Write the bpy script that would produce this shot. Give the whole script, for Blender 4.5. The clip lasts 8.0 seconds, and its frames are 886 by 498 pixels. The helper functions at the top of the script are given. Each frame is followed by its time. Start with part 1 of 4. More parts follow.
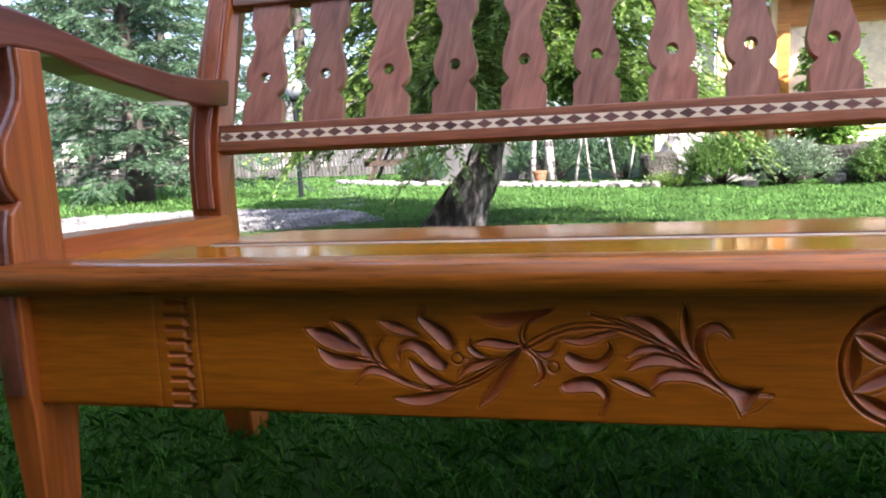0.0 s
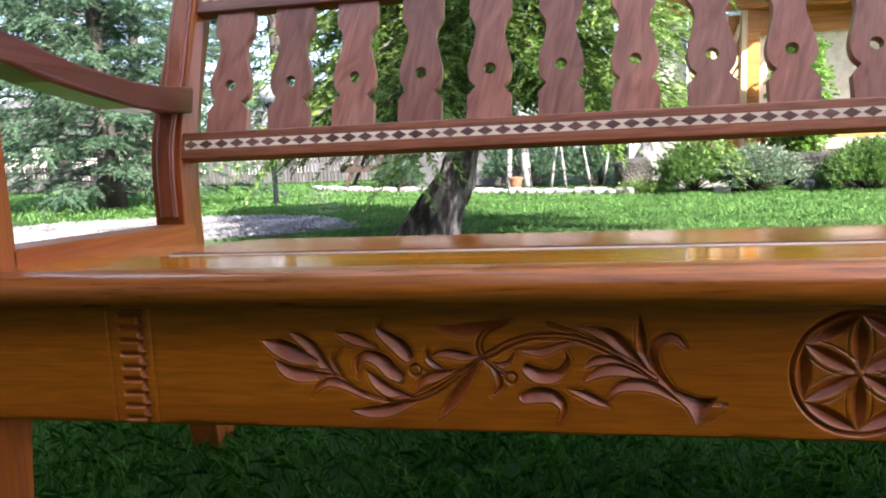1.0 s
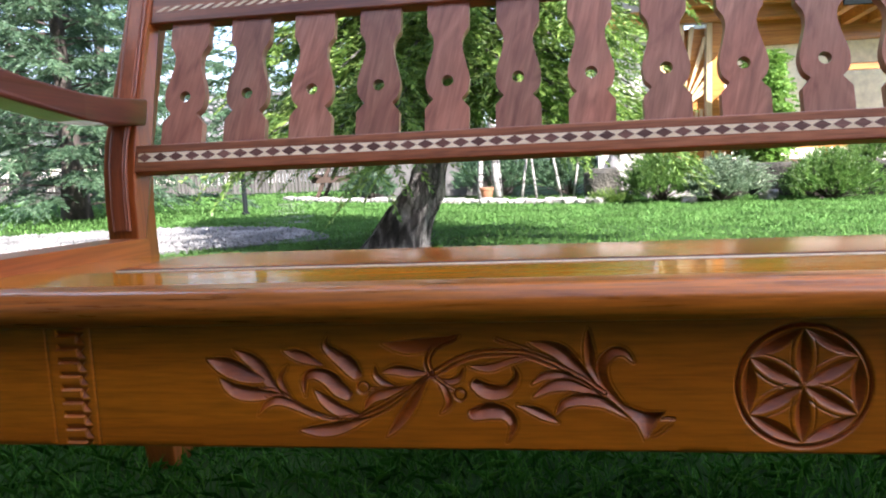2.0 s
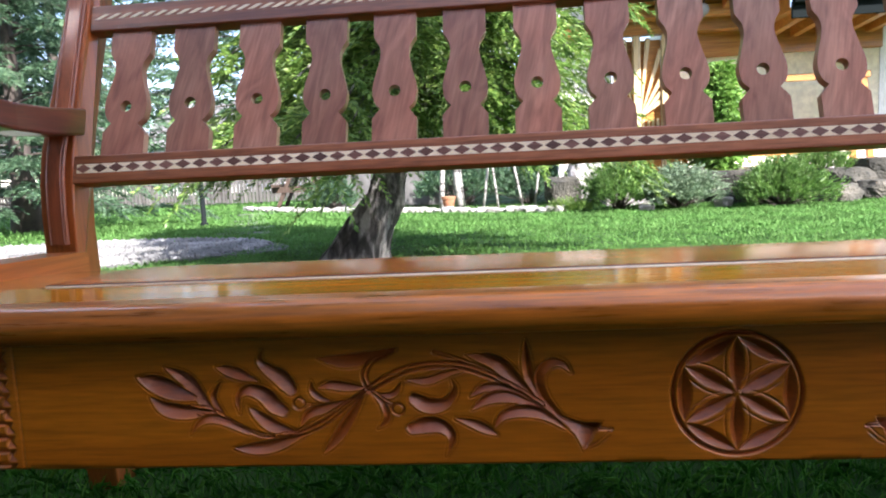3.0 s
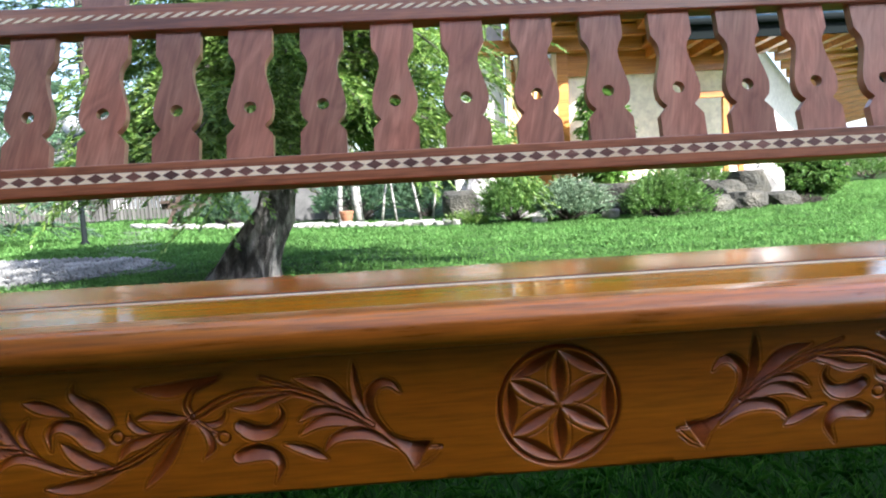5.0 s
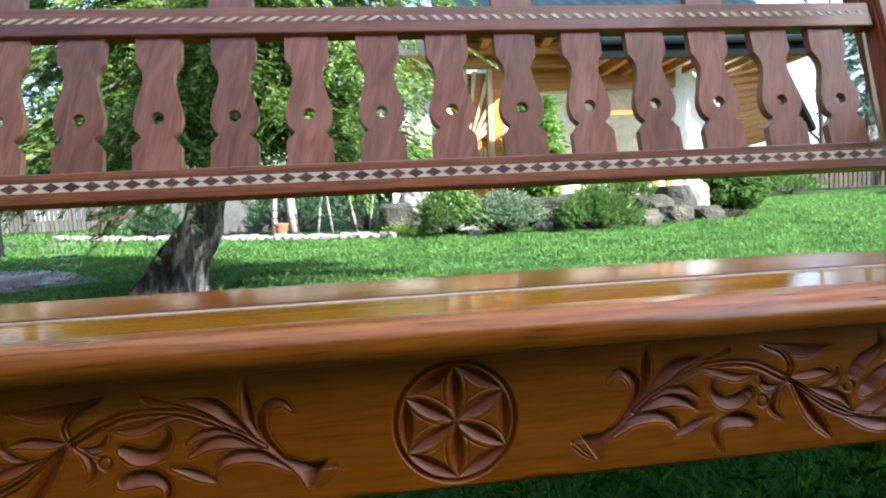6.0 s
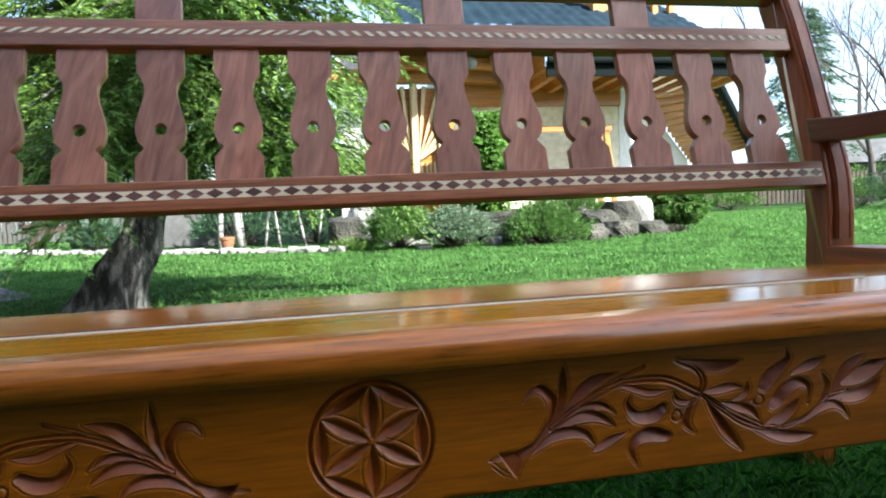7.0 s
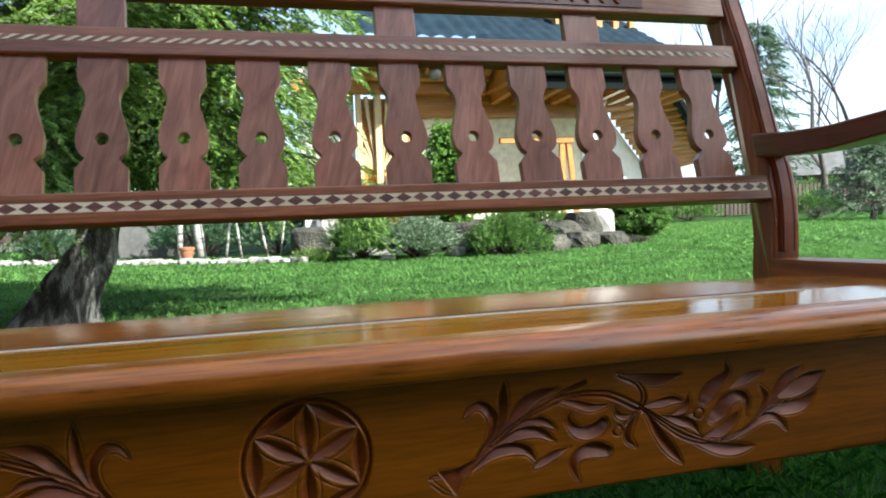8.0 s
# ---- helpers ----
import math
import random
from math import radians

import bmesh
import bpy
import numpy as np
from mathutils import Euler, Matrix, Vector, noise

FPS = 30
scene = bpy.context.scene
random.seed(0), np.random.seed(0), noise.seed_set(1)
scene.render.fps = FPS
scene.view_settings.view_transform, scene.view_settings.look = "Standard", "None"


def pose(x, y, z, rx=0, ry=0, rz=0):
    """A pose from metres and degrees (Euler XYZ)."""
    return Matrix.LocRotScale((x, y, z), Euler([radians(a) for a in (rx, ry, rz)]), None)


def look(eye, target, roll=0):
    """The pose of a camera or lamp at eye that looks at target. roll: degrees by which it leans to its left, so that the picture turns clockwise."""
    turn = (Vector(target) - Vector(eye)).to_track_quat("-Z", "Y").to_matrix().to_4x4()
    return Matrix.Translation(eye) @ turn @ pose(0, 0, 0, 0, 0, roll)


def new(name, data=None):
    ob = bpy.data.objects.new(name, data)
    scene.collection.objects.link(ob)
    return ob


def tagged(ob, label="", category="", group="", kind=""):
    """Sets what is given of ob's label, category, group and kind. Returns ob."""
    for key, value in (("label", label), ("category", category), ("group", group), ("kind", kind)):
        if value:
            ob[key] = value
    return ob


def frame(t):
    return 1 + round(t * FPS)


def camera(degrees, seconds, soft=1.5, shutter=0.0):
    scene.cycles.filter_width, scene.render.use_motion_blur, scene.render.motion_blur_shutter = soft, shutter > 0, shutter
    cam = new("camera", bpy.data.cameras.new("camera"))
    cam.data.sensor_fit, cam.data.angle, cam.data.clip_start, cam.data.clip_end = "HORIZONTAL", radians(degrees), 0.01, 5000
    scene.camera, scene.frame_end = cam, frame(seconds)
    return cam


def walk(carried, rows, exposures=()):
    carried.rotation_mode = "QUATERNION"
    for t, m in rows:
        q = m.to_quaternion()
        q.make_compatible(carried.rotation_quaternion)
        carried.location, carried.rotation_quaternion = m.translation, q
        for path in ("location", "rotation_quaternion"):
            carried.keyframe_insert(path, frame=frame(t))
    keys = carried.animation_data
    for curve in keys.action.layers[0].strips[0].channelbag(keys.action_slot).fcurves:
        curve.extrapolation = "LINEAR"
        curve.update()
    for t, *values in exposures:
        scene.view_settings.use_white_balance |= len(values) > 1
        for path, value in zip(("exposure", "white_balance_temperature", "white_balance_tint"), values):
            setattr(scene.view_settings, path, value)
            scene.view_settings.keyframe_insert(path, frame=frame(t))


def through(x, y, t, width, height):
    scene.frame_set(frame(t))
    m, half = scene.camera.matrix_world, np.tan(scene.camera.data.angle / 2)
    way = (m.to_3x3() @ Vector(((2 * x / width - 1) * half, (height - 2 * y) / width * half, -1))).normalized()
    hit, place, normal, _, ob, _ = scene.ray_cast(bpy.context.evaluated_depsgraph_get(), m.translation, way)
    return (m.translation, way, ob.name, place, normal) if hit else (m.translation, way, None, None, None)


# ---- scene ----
cam = camera(65.17, 8.0, soft=2.0)
PATH = [
    (0, (-0.2642, -0.6296, 0.5332), 11.989, -8.200, -2.658),
    (0.5, (-0.2560, -0.6259, 0.5378), 11.190, -8.103, -2.709),
    (1, (-0.2457, -0.6230, 0.5368), 10.120, -7.811, -2.530),
    (1.5, (-0.2349, -0.6181, 0.5391), 9.022, -7.425, -2.487),
    (3, (-0.1987, -0.6015, 0.5398), 4.882, -6.475, -2.784),
    (3.5, (-0.1855, -0.5994, 0.5402), 2.898, -6.197, -2.770),
    (4, (-0.1664, -0.6011, 0.5428), 1.000, -6.103, -2.873),
    (4.5, (-0.1492, -0.5990, 0.5424), -0.837, -6.032, -3.102),
    (6, (-0.0901, -0.5989, 0.5436), -8.130, -4.970, -2.623),
    (6.5, (-0.0757, -0.5994, 0.5465), -10.338, -4.657, -2.512),
    (7, (-0.0583, -0.6019, 0.5462), -12.137, -4.001, -2.288),
    (7.5, (-0.0445, -0.6025, 0.5479), -13.649, -3.423, -2.220),
    (8, (-0.0332, -0.6000, 0.5490), -15.019, -3.267, -2.074),
]
walk(cam, [(t, pose(*e, 90 + pitch, 0, yaw) @ pose(0, 0, 0, 0, 0, roll)) for t, e, yaw, pitch, roll in PATH],
     exposures=[(0, 2.58, 6120, 25), (3.5, 2.50, 5950, 19), (6.5, 2.38, 5800, 10), (8, 2.02, 5980, 6)])

# ---- light ----
SUN_AZ, SUN_EL = -48.0, 38.0          # degrees from +x towards +y, and above the horizon
world = bpy.data.worlds.new("sky")
scene.world = world
world.use_nodes = True
wn = world.node_tree.nodes
sky = wn.new("ShaderNodeTexSky")
sky.sky_type = "NISHITA"
sky.sun_disc = False
sky.sun_elevation = radians(SUN_EL)
sky.sun_rotation = radians(90 - SUN_AZ)
sky.dust_density = 1.4
sky.air_density = 1.0
clouds = wn.new("ShaderNodeTexNoise")
clouds.inputs["Scale"].default_value = 3.2
clouds.inputs["Detail"].default_value = 7
stretch = wn.new("ShaderNodeMapping")
stretch.inputs["Scale"].default_value = (1, 1, 2.6)
coord = wn.new("ShaderNodeTexCoord")
ramp = wn.new("ShaderNodeValToRGB")
ramp.color_ramp.elements[0].position, ramp.color_ramp.elements[1].position = 0.42, 0.70
mix = wn.new("ShaderNodeMix")
mix.data_type = "RGBA"
mix.inputs[7].default_value = (3.5, 3.9, 4.5, 1)
wl = world.node_tree.links
wl.new(coord.outputs["Generated"], stretch.inputs["Vector"])
wl.new(stretch.outputs["Vector"], clouds.inputs["Vector"])
wl.new(clouds.outputs["Fac"], ramp.inputs["Fac"])
wl.new(ramp.outputs["Color"], mix.inputs[0])
wl.new(sky.outputs["Color"], mix.inputs[6])
wl.new(mix.outputs[2], wn["Background"].inputs["Color"])
wn["Background"].inputs["Strength"].default_value = 0.097
sun = new("sun", bpy.data.lights.new("sun", "SUN"))
sun.data.energy = 4.0
sun.data.angle = radians(0.6)
sun.data.color = (1.0, 0.93, 0.82)
d = Vector((math.cos(radians(SUN_AZ)) * math.cos(radians(SUN_EL)), math.sin(radians(SUN_AZ)) * math.cos(radians(SUN_EL)), math.sin(radians(SUN_EL))))
sun.matrix_world = look((0, 0, 20), Vector((0, 0, 20)) - d)


# ---- materials ----
def material(name, rough=0.6, coat=0.0, metal=0.0):
    m = bpy.data.materials.new(name)
    m.use_nodes = True
    b = m.node_tree.nodes["Principled BSDF"]
    b.inputs["Roughness"].default_value = rough
    b.inputs["Metallic"].default_value = metal
    b.inputs["Coat Weight"].default_value = coat
    b.inputs["Coat Roughness"].default_value = 0.09
    return m, m.node_tree.nodes, m.node_tree.links, b


def ramped(nodes, links, fac, stops):
    r = nodes.new("ShaderNodeValToRGB")
    els = r.color_ramp.elements
    while len(els) < len(stops):
        els.new(0.5)
    for e, (p, c) in zip(els, stops):
        e.position, e.color = p, (*c, 1)
    links.new(fac, r.inputs["Fac"])
    return r.outputs["Color"]


def noise_at(nodes, links, scale, detail=4, stretch=(1, 1, 1), jitter=True, turn=(0, 0, 0)):
    co = nodes.new("ShaderNodeTexCoord")
    mp = nodes.new("ShaderNodeMapping")
    if any(turn):                  # turn first, then stretch
        mp.vector_type = "TEXTURE"
        stretch = [1 / v for v in stretch]
    mp.inputs["Scale"].default_value = stretch
    mp.inputs["Rotation"].default_value = [radians(a) for a in turn]
    if jitter:
        info = nodes.new("ShaderNodeObjectInfo")
        far = nodes.new("ShaderNodeVectorMath")
        far.operation = "SCALE"
        far.inputs[0].default_value = (17, 31, 23)
        links.new(info.outputs["Random"], far.inputs["Scale"])
        add = nodes.new("ShaderNodeVectorMath")
        links.new(co.outputs["Object"], add.inputs[0])
        links.new(far.outputs["Vector"], add.inputs[1])
        links.new(add.outputs["Vector"], mp.inputs["Vector"])
    else:
        links.new(co.outputs["Object"], mp.inputs["Vector"])
    n = nodes.new("ShaderNodeTexNoise")
    n.inputs["Scale"].default_value = scale
    n.inputs["Detail"].default_value = detail
    links.new(mp.outputs["Vector"], n.inputs["Vector"])
    return n.outputs["Fac"]


def bump(nodes, links, b, height, strength=0.2, distance=0.002):
    u = nodes.new("ShaderNodeBump")
    u.inputs["Strength"].default_value = strength
    u.inputs["Distance"].default_value = distance
    links.new(height, u.inputs["Height"])
    links.new(u.outputs["Normal"], b.inputs["Normal"])


def blend(nodes, links, a, b, fac, kind="MIX"):
    m = nodes.new("ShaderNodeMix")
    m.data_type, m.blend_type = "RGBA", kind
    for socket, v in ((0, fac), (6, a), (7, b)):
        if hasattr(v, "is_linked"):
            links.new(v, m.inputs[socket])
        else:
            m.inputs[socket].default_value = v if socket == 0 else (*v, 1)
    return m.outputs[2]


def wood(name, dark, mid, light, axis="x", rough=0.35, coat=0.5, jitter=True, figure=1.0, vary=0.0, ribbons=0.6, pores=0.55, pore_run=0.03):
    """Oiled or varnished timber with long streaks, broad bands and fine pores along one axis."""
    m, n, l, b = material(name, rough, coat)
    s = {"x": (0.06, 1, 1), "y": (1, 0.06, 1), "z": (1, 1, 0.06)}[axis]
    broad = noise_at(n, l, 22 * figure, 3, [v * 0.9 for v in s], jitter)
    fine = noise_at(n, l, 260, 5, [v if v == 1 else pore_run for v in s], jitter)
    c1 = ramped(n, l, broad, [(0.28, dark), (0.5, mid), (0.74, light)])
    c2 = ramped(n, l, fine, [(0.3, [0.45] * 3), (0.62, [1.0] * 3)])
    ribbon = noise_at(n, l, 70 * figure, 4, [v if v == 1 else 0.022 for v in s], jitter)
    c3 = ramped(n, l, ribbon, [(0.34, [0.50] * 3), (0.58, [1.0] * 3)])
    col = blend(n, l, blend(n, l, c1, c2, pores, "MULTIPLY"), c3, ribbons, "MULTIPLY")
    if vary:
        info = n.new("ShaderNodeObjectInfo")
        hue = n.new("ShaderNodeHueSaturation")
        val = n.new("ShaderNodeMapRange")
        val.inputs["To Min"].default_value, val.inputs["To Max"].default_value = 1 - vary, 1 + vary
        l.new(info.outputs["Random"], val.inputs["Value"])
        l.new(val.outputs["Result"], hue.inputs["Value"])
        l.new(col, hue.inputs["Color"])
        col = hue.outputs["Color"]
    l.new(col, b.inputs["Base Color"])
    rr = n.new("ShaderNodeMapRange")
    rr.inputs["To Min"].default_value, rr.inputs["To Max"].default_value = rough * 0.8, rough * 1.3
    l.new(fine, rr.inputs["Value"])
    l.new(rr.outputs["Result"], b.inputs["Roughness"])
    bump(n, l, b, fine, 0.12, 0.0006)
    return m


def mottled(name, stops, scale, rough=0.8, detail=6, relief=0.3, depth=0.01, coat=0.0, jitter=True, stretch=(1, 1, 1)):
    m, n, l, b = material(name, rough, coat)
    big = noise_at(n, l, scale, detail, stretch, jitter)
    small = noise_at(n, l, scale * 9, 4, stretch, jitter)
    c = ramped(n, l, big, stops)
    c = blend(n, l, c, ramped(n, l, small, [(0.3, [0.6] * 3), (0.65, [1.0] * 3)]), 0.6, "MULTIPLY")
    l.new(c, b.inputs["Base Color"])
    bump(n, l, b, small, relief, depth)
    return m


def leafy(name, dark, mid, light, rough=0.5, through=0.35, clump=2.2, deep=0.55, edge=(0.35, 0.65)):
    """Foliage: every leaf or needle its own shade, and a little light through it."""
    m, n, l, b = material(name, rough)
    geo = n.new("ShaderNodeNewGeometry")
    c = ramped(n, l, geo.outputs["Random Per Island"], [(0.0, dark), (0.55, mid), (1.0, light)])
    # noise clumps multiply the leaf colour down to deep
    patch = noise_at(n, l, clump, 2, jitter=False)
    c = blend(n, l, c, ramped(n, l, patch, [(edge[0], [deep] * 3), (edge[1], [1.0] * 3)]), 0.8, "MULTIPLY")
    l.new(c, b.inputs["Base Color"])
    t = n.new("ShaderNodeBsdfTranslucent")
    l.new(c, t.inputs["Color"])
    mixs = n.new("ShaderNodeMixShader")
    mixs.inputs["Fac"].default_value = through
    l.new(b.outputs["BSDF"], mixs.inputs[1])
    l.new(t.outputs["BSDF"], mixs.inputs[2])
    l.new(mixs.outputs["Shader"], n["Material Output"].inputs["Surface"])
    return m


APRON = wood("golden_brown_mahogany", (0.27, 0.066, 0.002), (0.43, 0.116, 0.003), (0.56, 0.172, 0.006), "x", 0.30, 0.35, jitter=False, figure=0.75, ribbons=0.55, pores=0.65, pore_run=0.07)
CARVED = wood("darker_cut_mahogany", (0.23, 0.047, 0.004), (0.34, 0.075, 0.007), (0.44, 0.108, 0.011), "x", 0.40, 0.0, jitter=False)
SEAT = wood("varnished_mahogany_seat", (0.36, 0.112, 0.006), (0.52, 0.178, 0.010), (0.62, 0.232, 0.016), "x", 0.085, 0.0, ribbons=0.25, pores=0.3)
NOSE = wood("red_mahogany_edge", (0.42, 0.105, 0.009), (0.68, 0.195, 0.016), (0.82, 0.275, 0.030), "x", 0.28, 0.2, ribbons=0.8, pores=0.9, pore_run=0.06)
BACKSTRIP = wood("satin_red_mahogany", (0.38, 0.094, 0.014), (0.56, 0.148, 0.022), (0.68, 0.200, 0.034), "x", 0.20, 0.05)
for varnished in (SEAT, BACKSTRIP):
    varnished.node_tree.nodes["Principled BSDF"].inputs["IOR"].default_value = 1.36
LEGWOOD = wood("orange_mahogany_upright", (0.23, 0.052, 0.008), (0.35, 0.083, 0.012), (0.45, 0.120, 0.018), "z", 0.36, 0.35)
SIDEWOOD = wood("orange_mahogany_side", (0.27, 0.060, 0.010), (0.40, 0.094, 0.015), (0.50, 0.134, 0.022), "y", 0.36, 0.3)
RAILWOOD = wood("brown_red_mahogany_rail", (0.235, 0.083, 0.034), (0.36, 0.133, 0.053), (0.46, 0.180, 0.078), "x", 0.34, 0.4, ribbons=0.8, pores=0.8, pore_run=0.08)
POSTWOOD = wood("red_brown_mahogany_post", (0.20, 0.052, 0.018), (0.31, 0.082, 0.028), (0.40, 0.116, 0.042), "z", 0.36, 0.12)
ARMWOOD = wood("brown_mahogany_arm", (0.10, 0.026, 0.013), (0.155, 0.042, 0.021), (0.20, 0.060, 0.030), "y", 0.36, 0.4)


def figured(name, dark, mid, light):
    """Walnut with a swirling slanted figure, each piece its own shade."""
    m, n, l, b = material(name, 0.36, 0.3)
    swirl = noise_at(n, l, 30, 7, (1, 1, 0.26), True, (0, 13, 0))
    swirl.node.inputs["Distortion"].default_value = 2.0
    broad = noise_at(n, l, 9, 3, (1, 1, 0.4), True, (0, 20, 0))
    fine = noise_at(n, l, 330, 4, (1, 1, 0.05), True, (0, 12, 0))
    c = ramped(n, l, swirl, [(0.30, dark), (0.50, mid), (0.70, light)])
    c = blend(n, l, c, ramped(n, l, fine, [(0.3, [0.68] * 3), (0.6, [1.0] * 3)]), 0.65, "MULTIPLY")
    c = blend(n, l, c, ramped(n, l, broad, [(0.35, (1.0, 0.84, 0.80)), (0.65, (0.88, 1.0, 1.02))]), 0.7, "MULTIPLY")
    hue = n.new("ShaderNodeHueSaturation")
    info = n.new("ShaderNodeObjectInfo")
    val = n.new("ShaderNodeMapRange")
    val.inputs["To Min"].default_value, val.inputs["To Max"].default_value = 0.82, 1.18
    l.new(info.outputs["Random"], val.inputs["Value"])
    l.new(val.outputs["Result"], hue.inputs["Value"])
    l.new(c, hue.inputs["Color"])
    l.new(hue.outputs["Color"], b.inputs["Base Color"])
    bump(n, l, b, fine, 0.1, 0.0005)
    return m


SPLAT = figured("purple_brown_walnut", (0.26, 0.115, 0.073), (0.38, 0.175, 0.113), (0.48, 0.236, 0.155))
MAPLE = wood("cream_maple_inlay", (0.84, 0.73, 0.50), (0.90, 0.81, 0.58), (0.93, 0.86, 0.66), "x", 0.5, 0.1, ribbons=0.10, pores=0.25)
# walnut of the diamonds, also the painted gap shade in the seat
DARKINLAY_AND_GAP = wood("dark_walnut_inlay_and_gap_shade", (0.12, 0.058, 0.040), (0.19, 0.092, 0.064), (0.27, 0.132, 0.092), "x", 0.38, 0.3, vary=0.25)
MAPLE.node_tree.nodes["Principled BSDF"].inputs["IOR"].default_value = 1.25

# ---- building helpers ----
def mesh_of(name, bm):
    me = bpy.data.meshes.new(name)
    bm.to_mesh(me)
    bm.free()
    return me


def part(name, bm, mat, parent=None, label="", smooth=False):
    me = bm if isinstance(bm, bpy.types.Mesh) else mesh_of(name, bm)
    if not me.materials:
        me.materials.append(mat)
    if smooth:
        me.polygons.foreach_set("use_smooth", [True] * len(me.polygons))
    ob = new(name, me)
    ob.parent = parent
    return tagged(ob, label)


def thing(name, label, category, at=(0, 0, 0), group="", kind="", rz=0):
    ob = new(name)
    ob.matrix_basis = pose(*at, 0, 0, rz)
    return tagged(ob, label, category, group, kind)


def bevel(bm, width, segments=2, angle=30):
    es = [e for e in bm.edges if len(e.link_faces) == 2 and e.calc_face_angle(0) > radians(angle)]
    bmesh.ops.bevel(bm, geom=es, offset=width, segments=segments, affect="EDGES", profile=0.5, clamp_overlap=True)
    return bm


def box(x0, x1, y0, y1, z0, z1, soft=0.0, segments=2, bm=None):
    own = bm is None
    bm = bm or bmesh.new()
    bmesh.ops.create_cube(bm, size=1, matrix=Matrix.LocRotScale(((x0 + x1) / 2, (y0 + y1) / 2, (z0 + z1) / 2), None, (x1 - x0, y1 - y0, z1 - z0)))
    if soft and own:
        bevel(bm, soft, segments)
    return bm


def prism(outline, axis, a, b, soft=0.0, segments=2, bm=None):
    """A closed outline of (u, v) pairs pushed from a to b along x, y or z."""
    own = bm is None
    bm = bm or bmesh.new()
    put = {"x": lambda u, v, w: (w, u, v), "y": lambda u, v, w: (u, w, v), "z": lambda u, v, w: (u, v, w)}[axis]
    lo = [bm.verts.new(put(u, v, a)) for u, v in outline]
    hi = [bm.verts.new(put(u, v, b)) for u, v in outline]
    faces = [bm.faces.new(lo), bm.faces.new(hi)]
    n = len(outline)
    for i in range(n):
        faces.append(bm.faces.new((lo[i], lo[(i + 1) % n], hi[(i + 1) % n], hi[i])))
    bmesh.ops.recalc_face_normals(bm, faces=faces)
    if soft and own:
        bevel(bm, soft, segments, 40)
    return bm


def curve_points(pts, n=24):
    """A smooth line through control points (Catmull-Rom)."""
    p = [Vector(q) for q in pts]
    p = [p[0] * 2 - p[1]] + p + [p[-1] * 2 - p[-2]]
    out = []
    for i in range(1, len(p) - 2):
        for k in range(n):
            t = k / n
            out.append(0.5 * ((2 * p[i]) + (p[i + 1] - p[i - 1]) * t + (2 * p[i - 1] - 5 * p[i] + 4 * p[i + 1] - p[i + 2]) * t * t
                              + (3 * p[i] - p[i - 1] - 3 * p[i + 1] + p[i + 2]) * t ** 3))
    return out + [p[-2]]


def tube(path, radii, sides=8, bm=None, cap=True):
    """A tapered limb along a path."""
    bm = bm or bmesh.new()
    rings = []
    for i, c in enumerate(path):
        d = (path[min(i + 1, len(path) - 1)] - path[max(i - 1, 0)]).normalized()
        side = d.orthogonal().normalized() if abs(d.z) < 0.95 else d.cross(Vector((0, 1, 0))).normalized()
        if abs(d.z) >= 0.95:
            side = Vector((1, 0, 0)) - d * d.x
            side.normalize()
        other = d.cross(side)
        rings.append([bm.verts.new(c + (side * math.cos(a) + other * math.sin(a)) * radii[i]) for a in [2 * math.pi * k / sides for k in range(sides)]])
    for r, s in zip(rings, rings[1:]):
        # match the nearest start, so that the limb does not twist
        k0 = min(range(sides), key=lambda k: (s[k].co - r[0].co).length)
        s[:] = s[k0:] + s[:k0]
        for k in range(sides):
            bm.faces.new((r[k], r[(k + 1) % sides], s[(k + 1) % sides], s[k]))
    if cap:
        bm.faces.new(rings[0][::-1])
        bm.faces.new(rings[-1])
    return bm


# ---- the bench ----
SEAT_Z = 0.432                 # seat top at its front edge
LEAN_BACK = 0.267              # how far the backrest leans per metre of height
RAIL_Y, RAIL_Z = 0.4935, 0.5705    # middle of the lower back rail's face
HALF = 0.896                   # from the middle to the inner faces of the back posts at the lower rail
LEG = 0.859                    # from the middle to the inner faces of the front legs
APRON_LOW = 0.2725

bench = thing("garden_bench", "long carved mahogany garden bench standing on the lawn", "bench")


def back_y(z):
    return RAIL_Y + LEAN_BACK * (z - RAIL_Z)


# carved front board: relief as a height field, one tile for each carved panel
SCROLL = []


def leaf(width, *ctrl, kind="leaf"):
    """One carved leaf or stem: its broadest width, then control points in millimetres (x, z) from root to tip."""
    SCROLL.append((width / 1000, [(x / 1000, z / 1000) for x, z in ctrl], kind))


leaf(12.6, (-467, 323), (-478, 335), (-488, 351), (-497, 361), (-514, 371))
leaf(17.9, (-485, 340), (-503, 346), (-521, 354), (-542, 362))
leaf(14.1, (-472, 326), (-500, 328), (-518, 332), (-531, 343))
leaf(3.4, (-493, 333), (-473, 329), (-450, 315), (-423, 304), (-392, 306), kind="stem")
leaf(2.9, (-487, 325), (-461, 318), (-435, 307), (-406, 300), kind="stem")
leaf(7.8, (-438, 305), (-461, 318), (-476, 321), (-487, 316), (-494, 306))
leaf(6.3, (-456, 318), (-466, 331), (-470, 343), (-462, 356))
leaf(16.0, (-446, 326), (-446, 342), (-436, 348), (-422, 343), (-413, 333), (-406, 328), kind="paisley")
leaf(16.0, (-421, 385), (-423, 374), (-415, 366), (-404, 358), (-396, 348), kind="paisley")
leaf(10.2, (-427, 356), (-446, 364), (-465, 370))
leaf(12.1, (-390, 305), (-411, 311), (-425, 320), (-437, 332))
leaf(12.1, (-386, 304), (-410, 296), (-431, 292), (-454, 292))
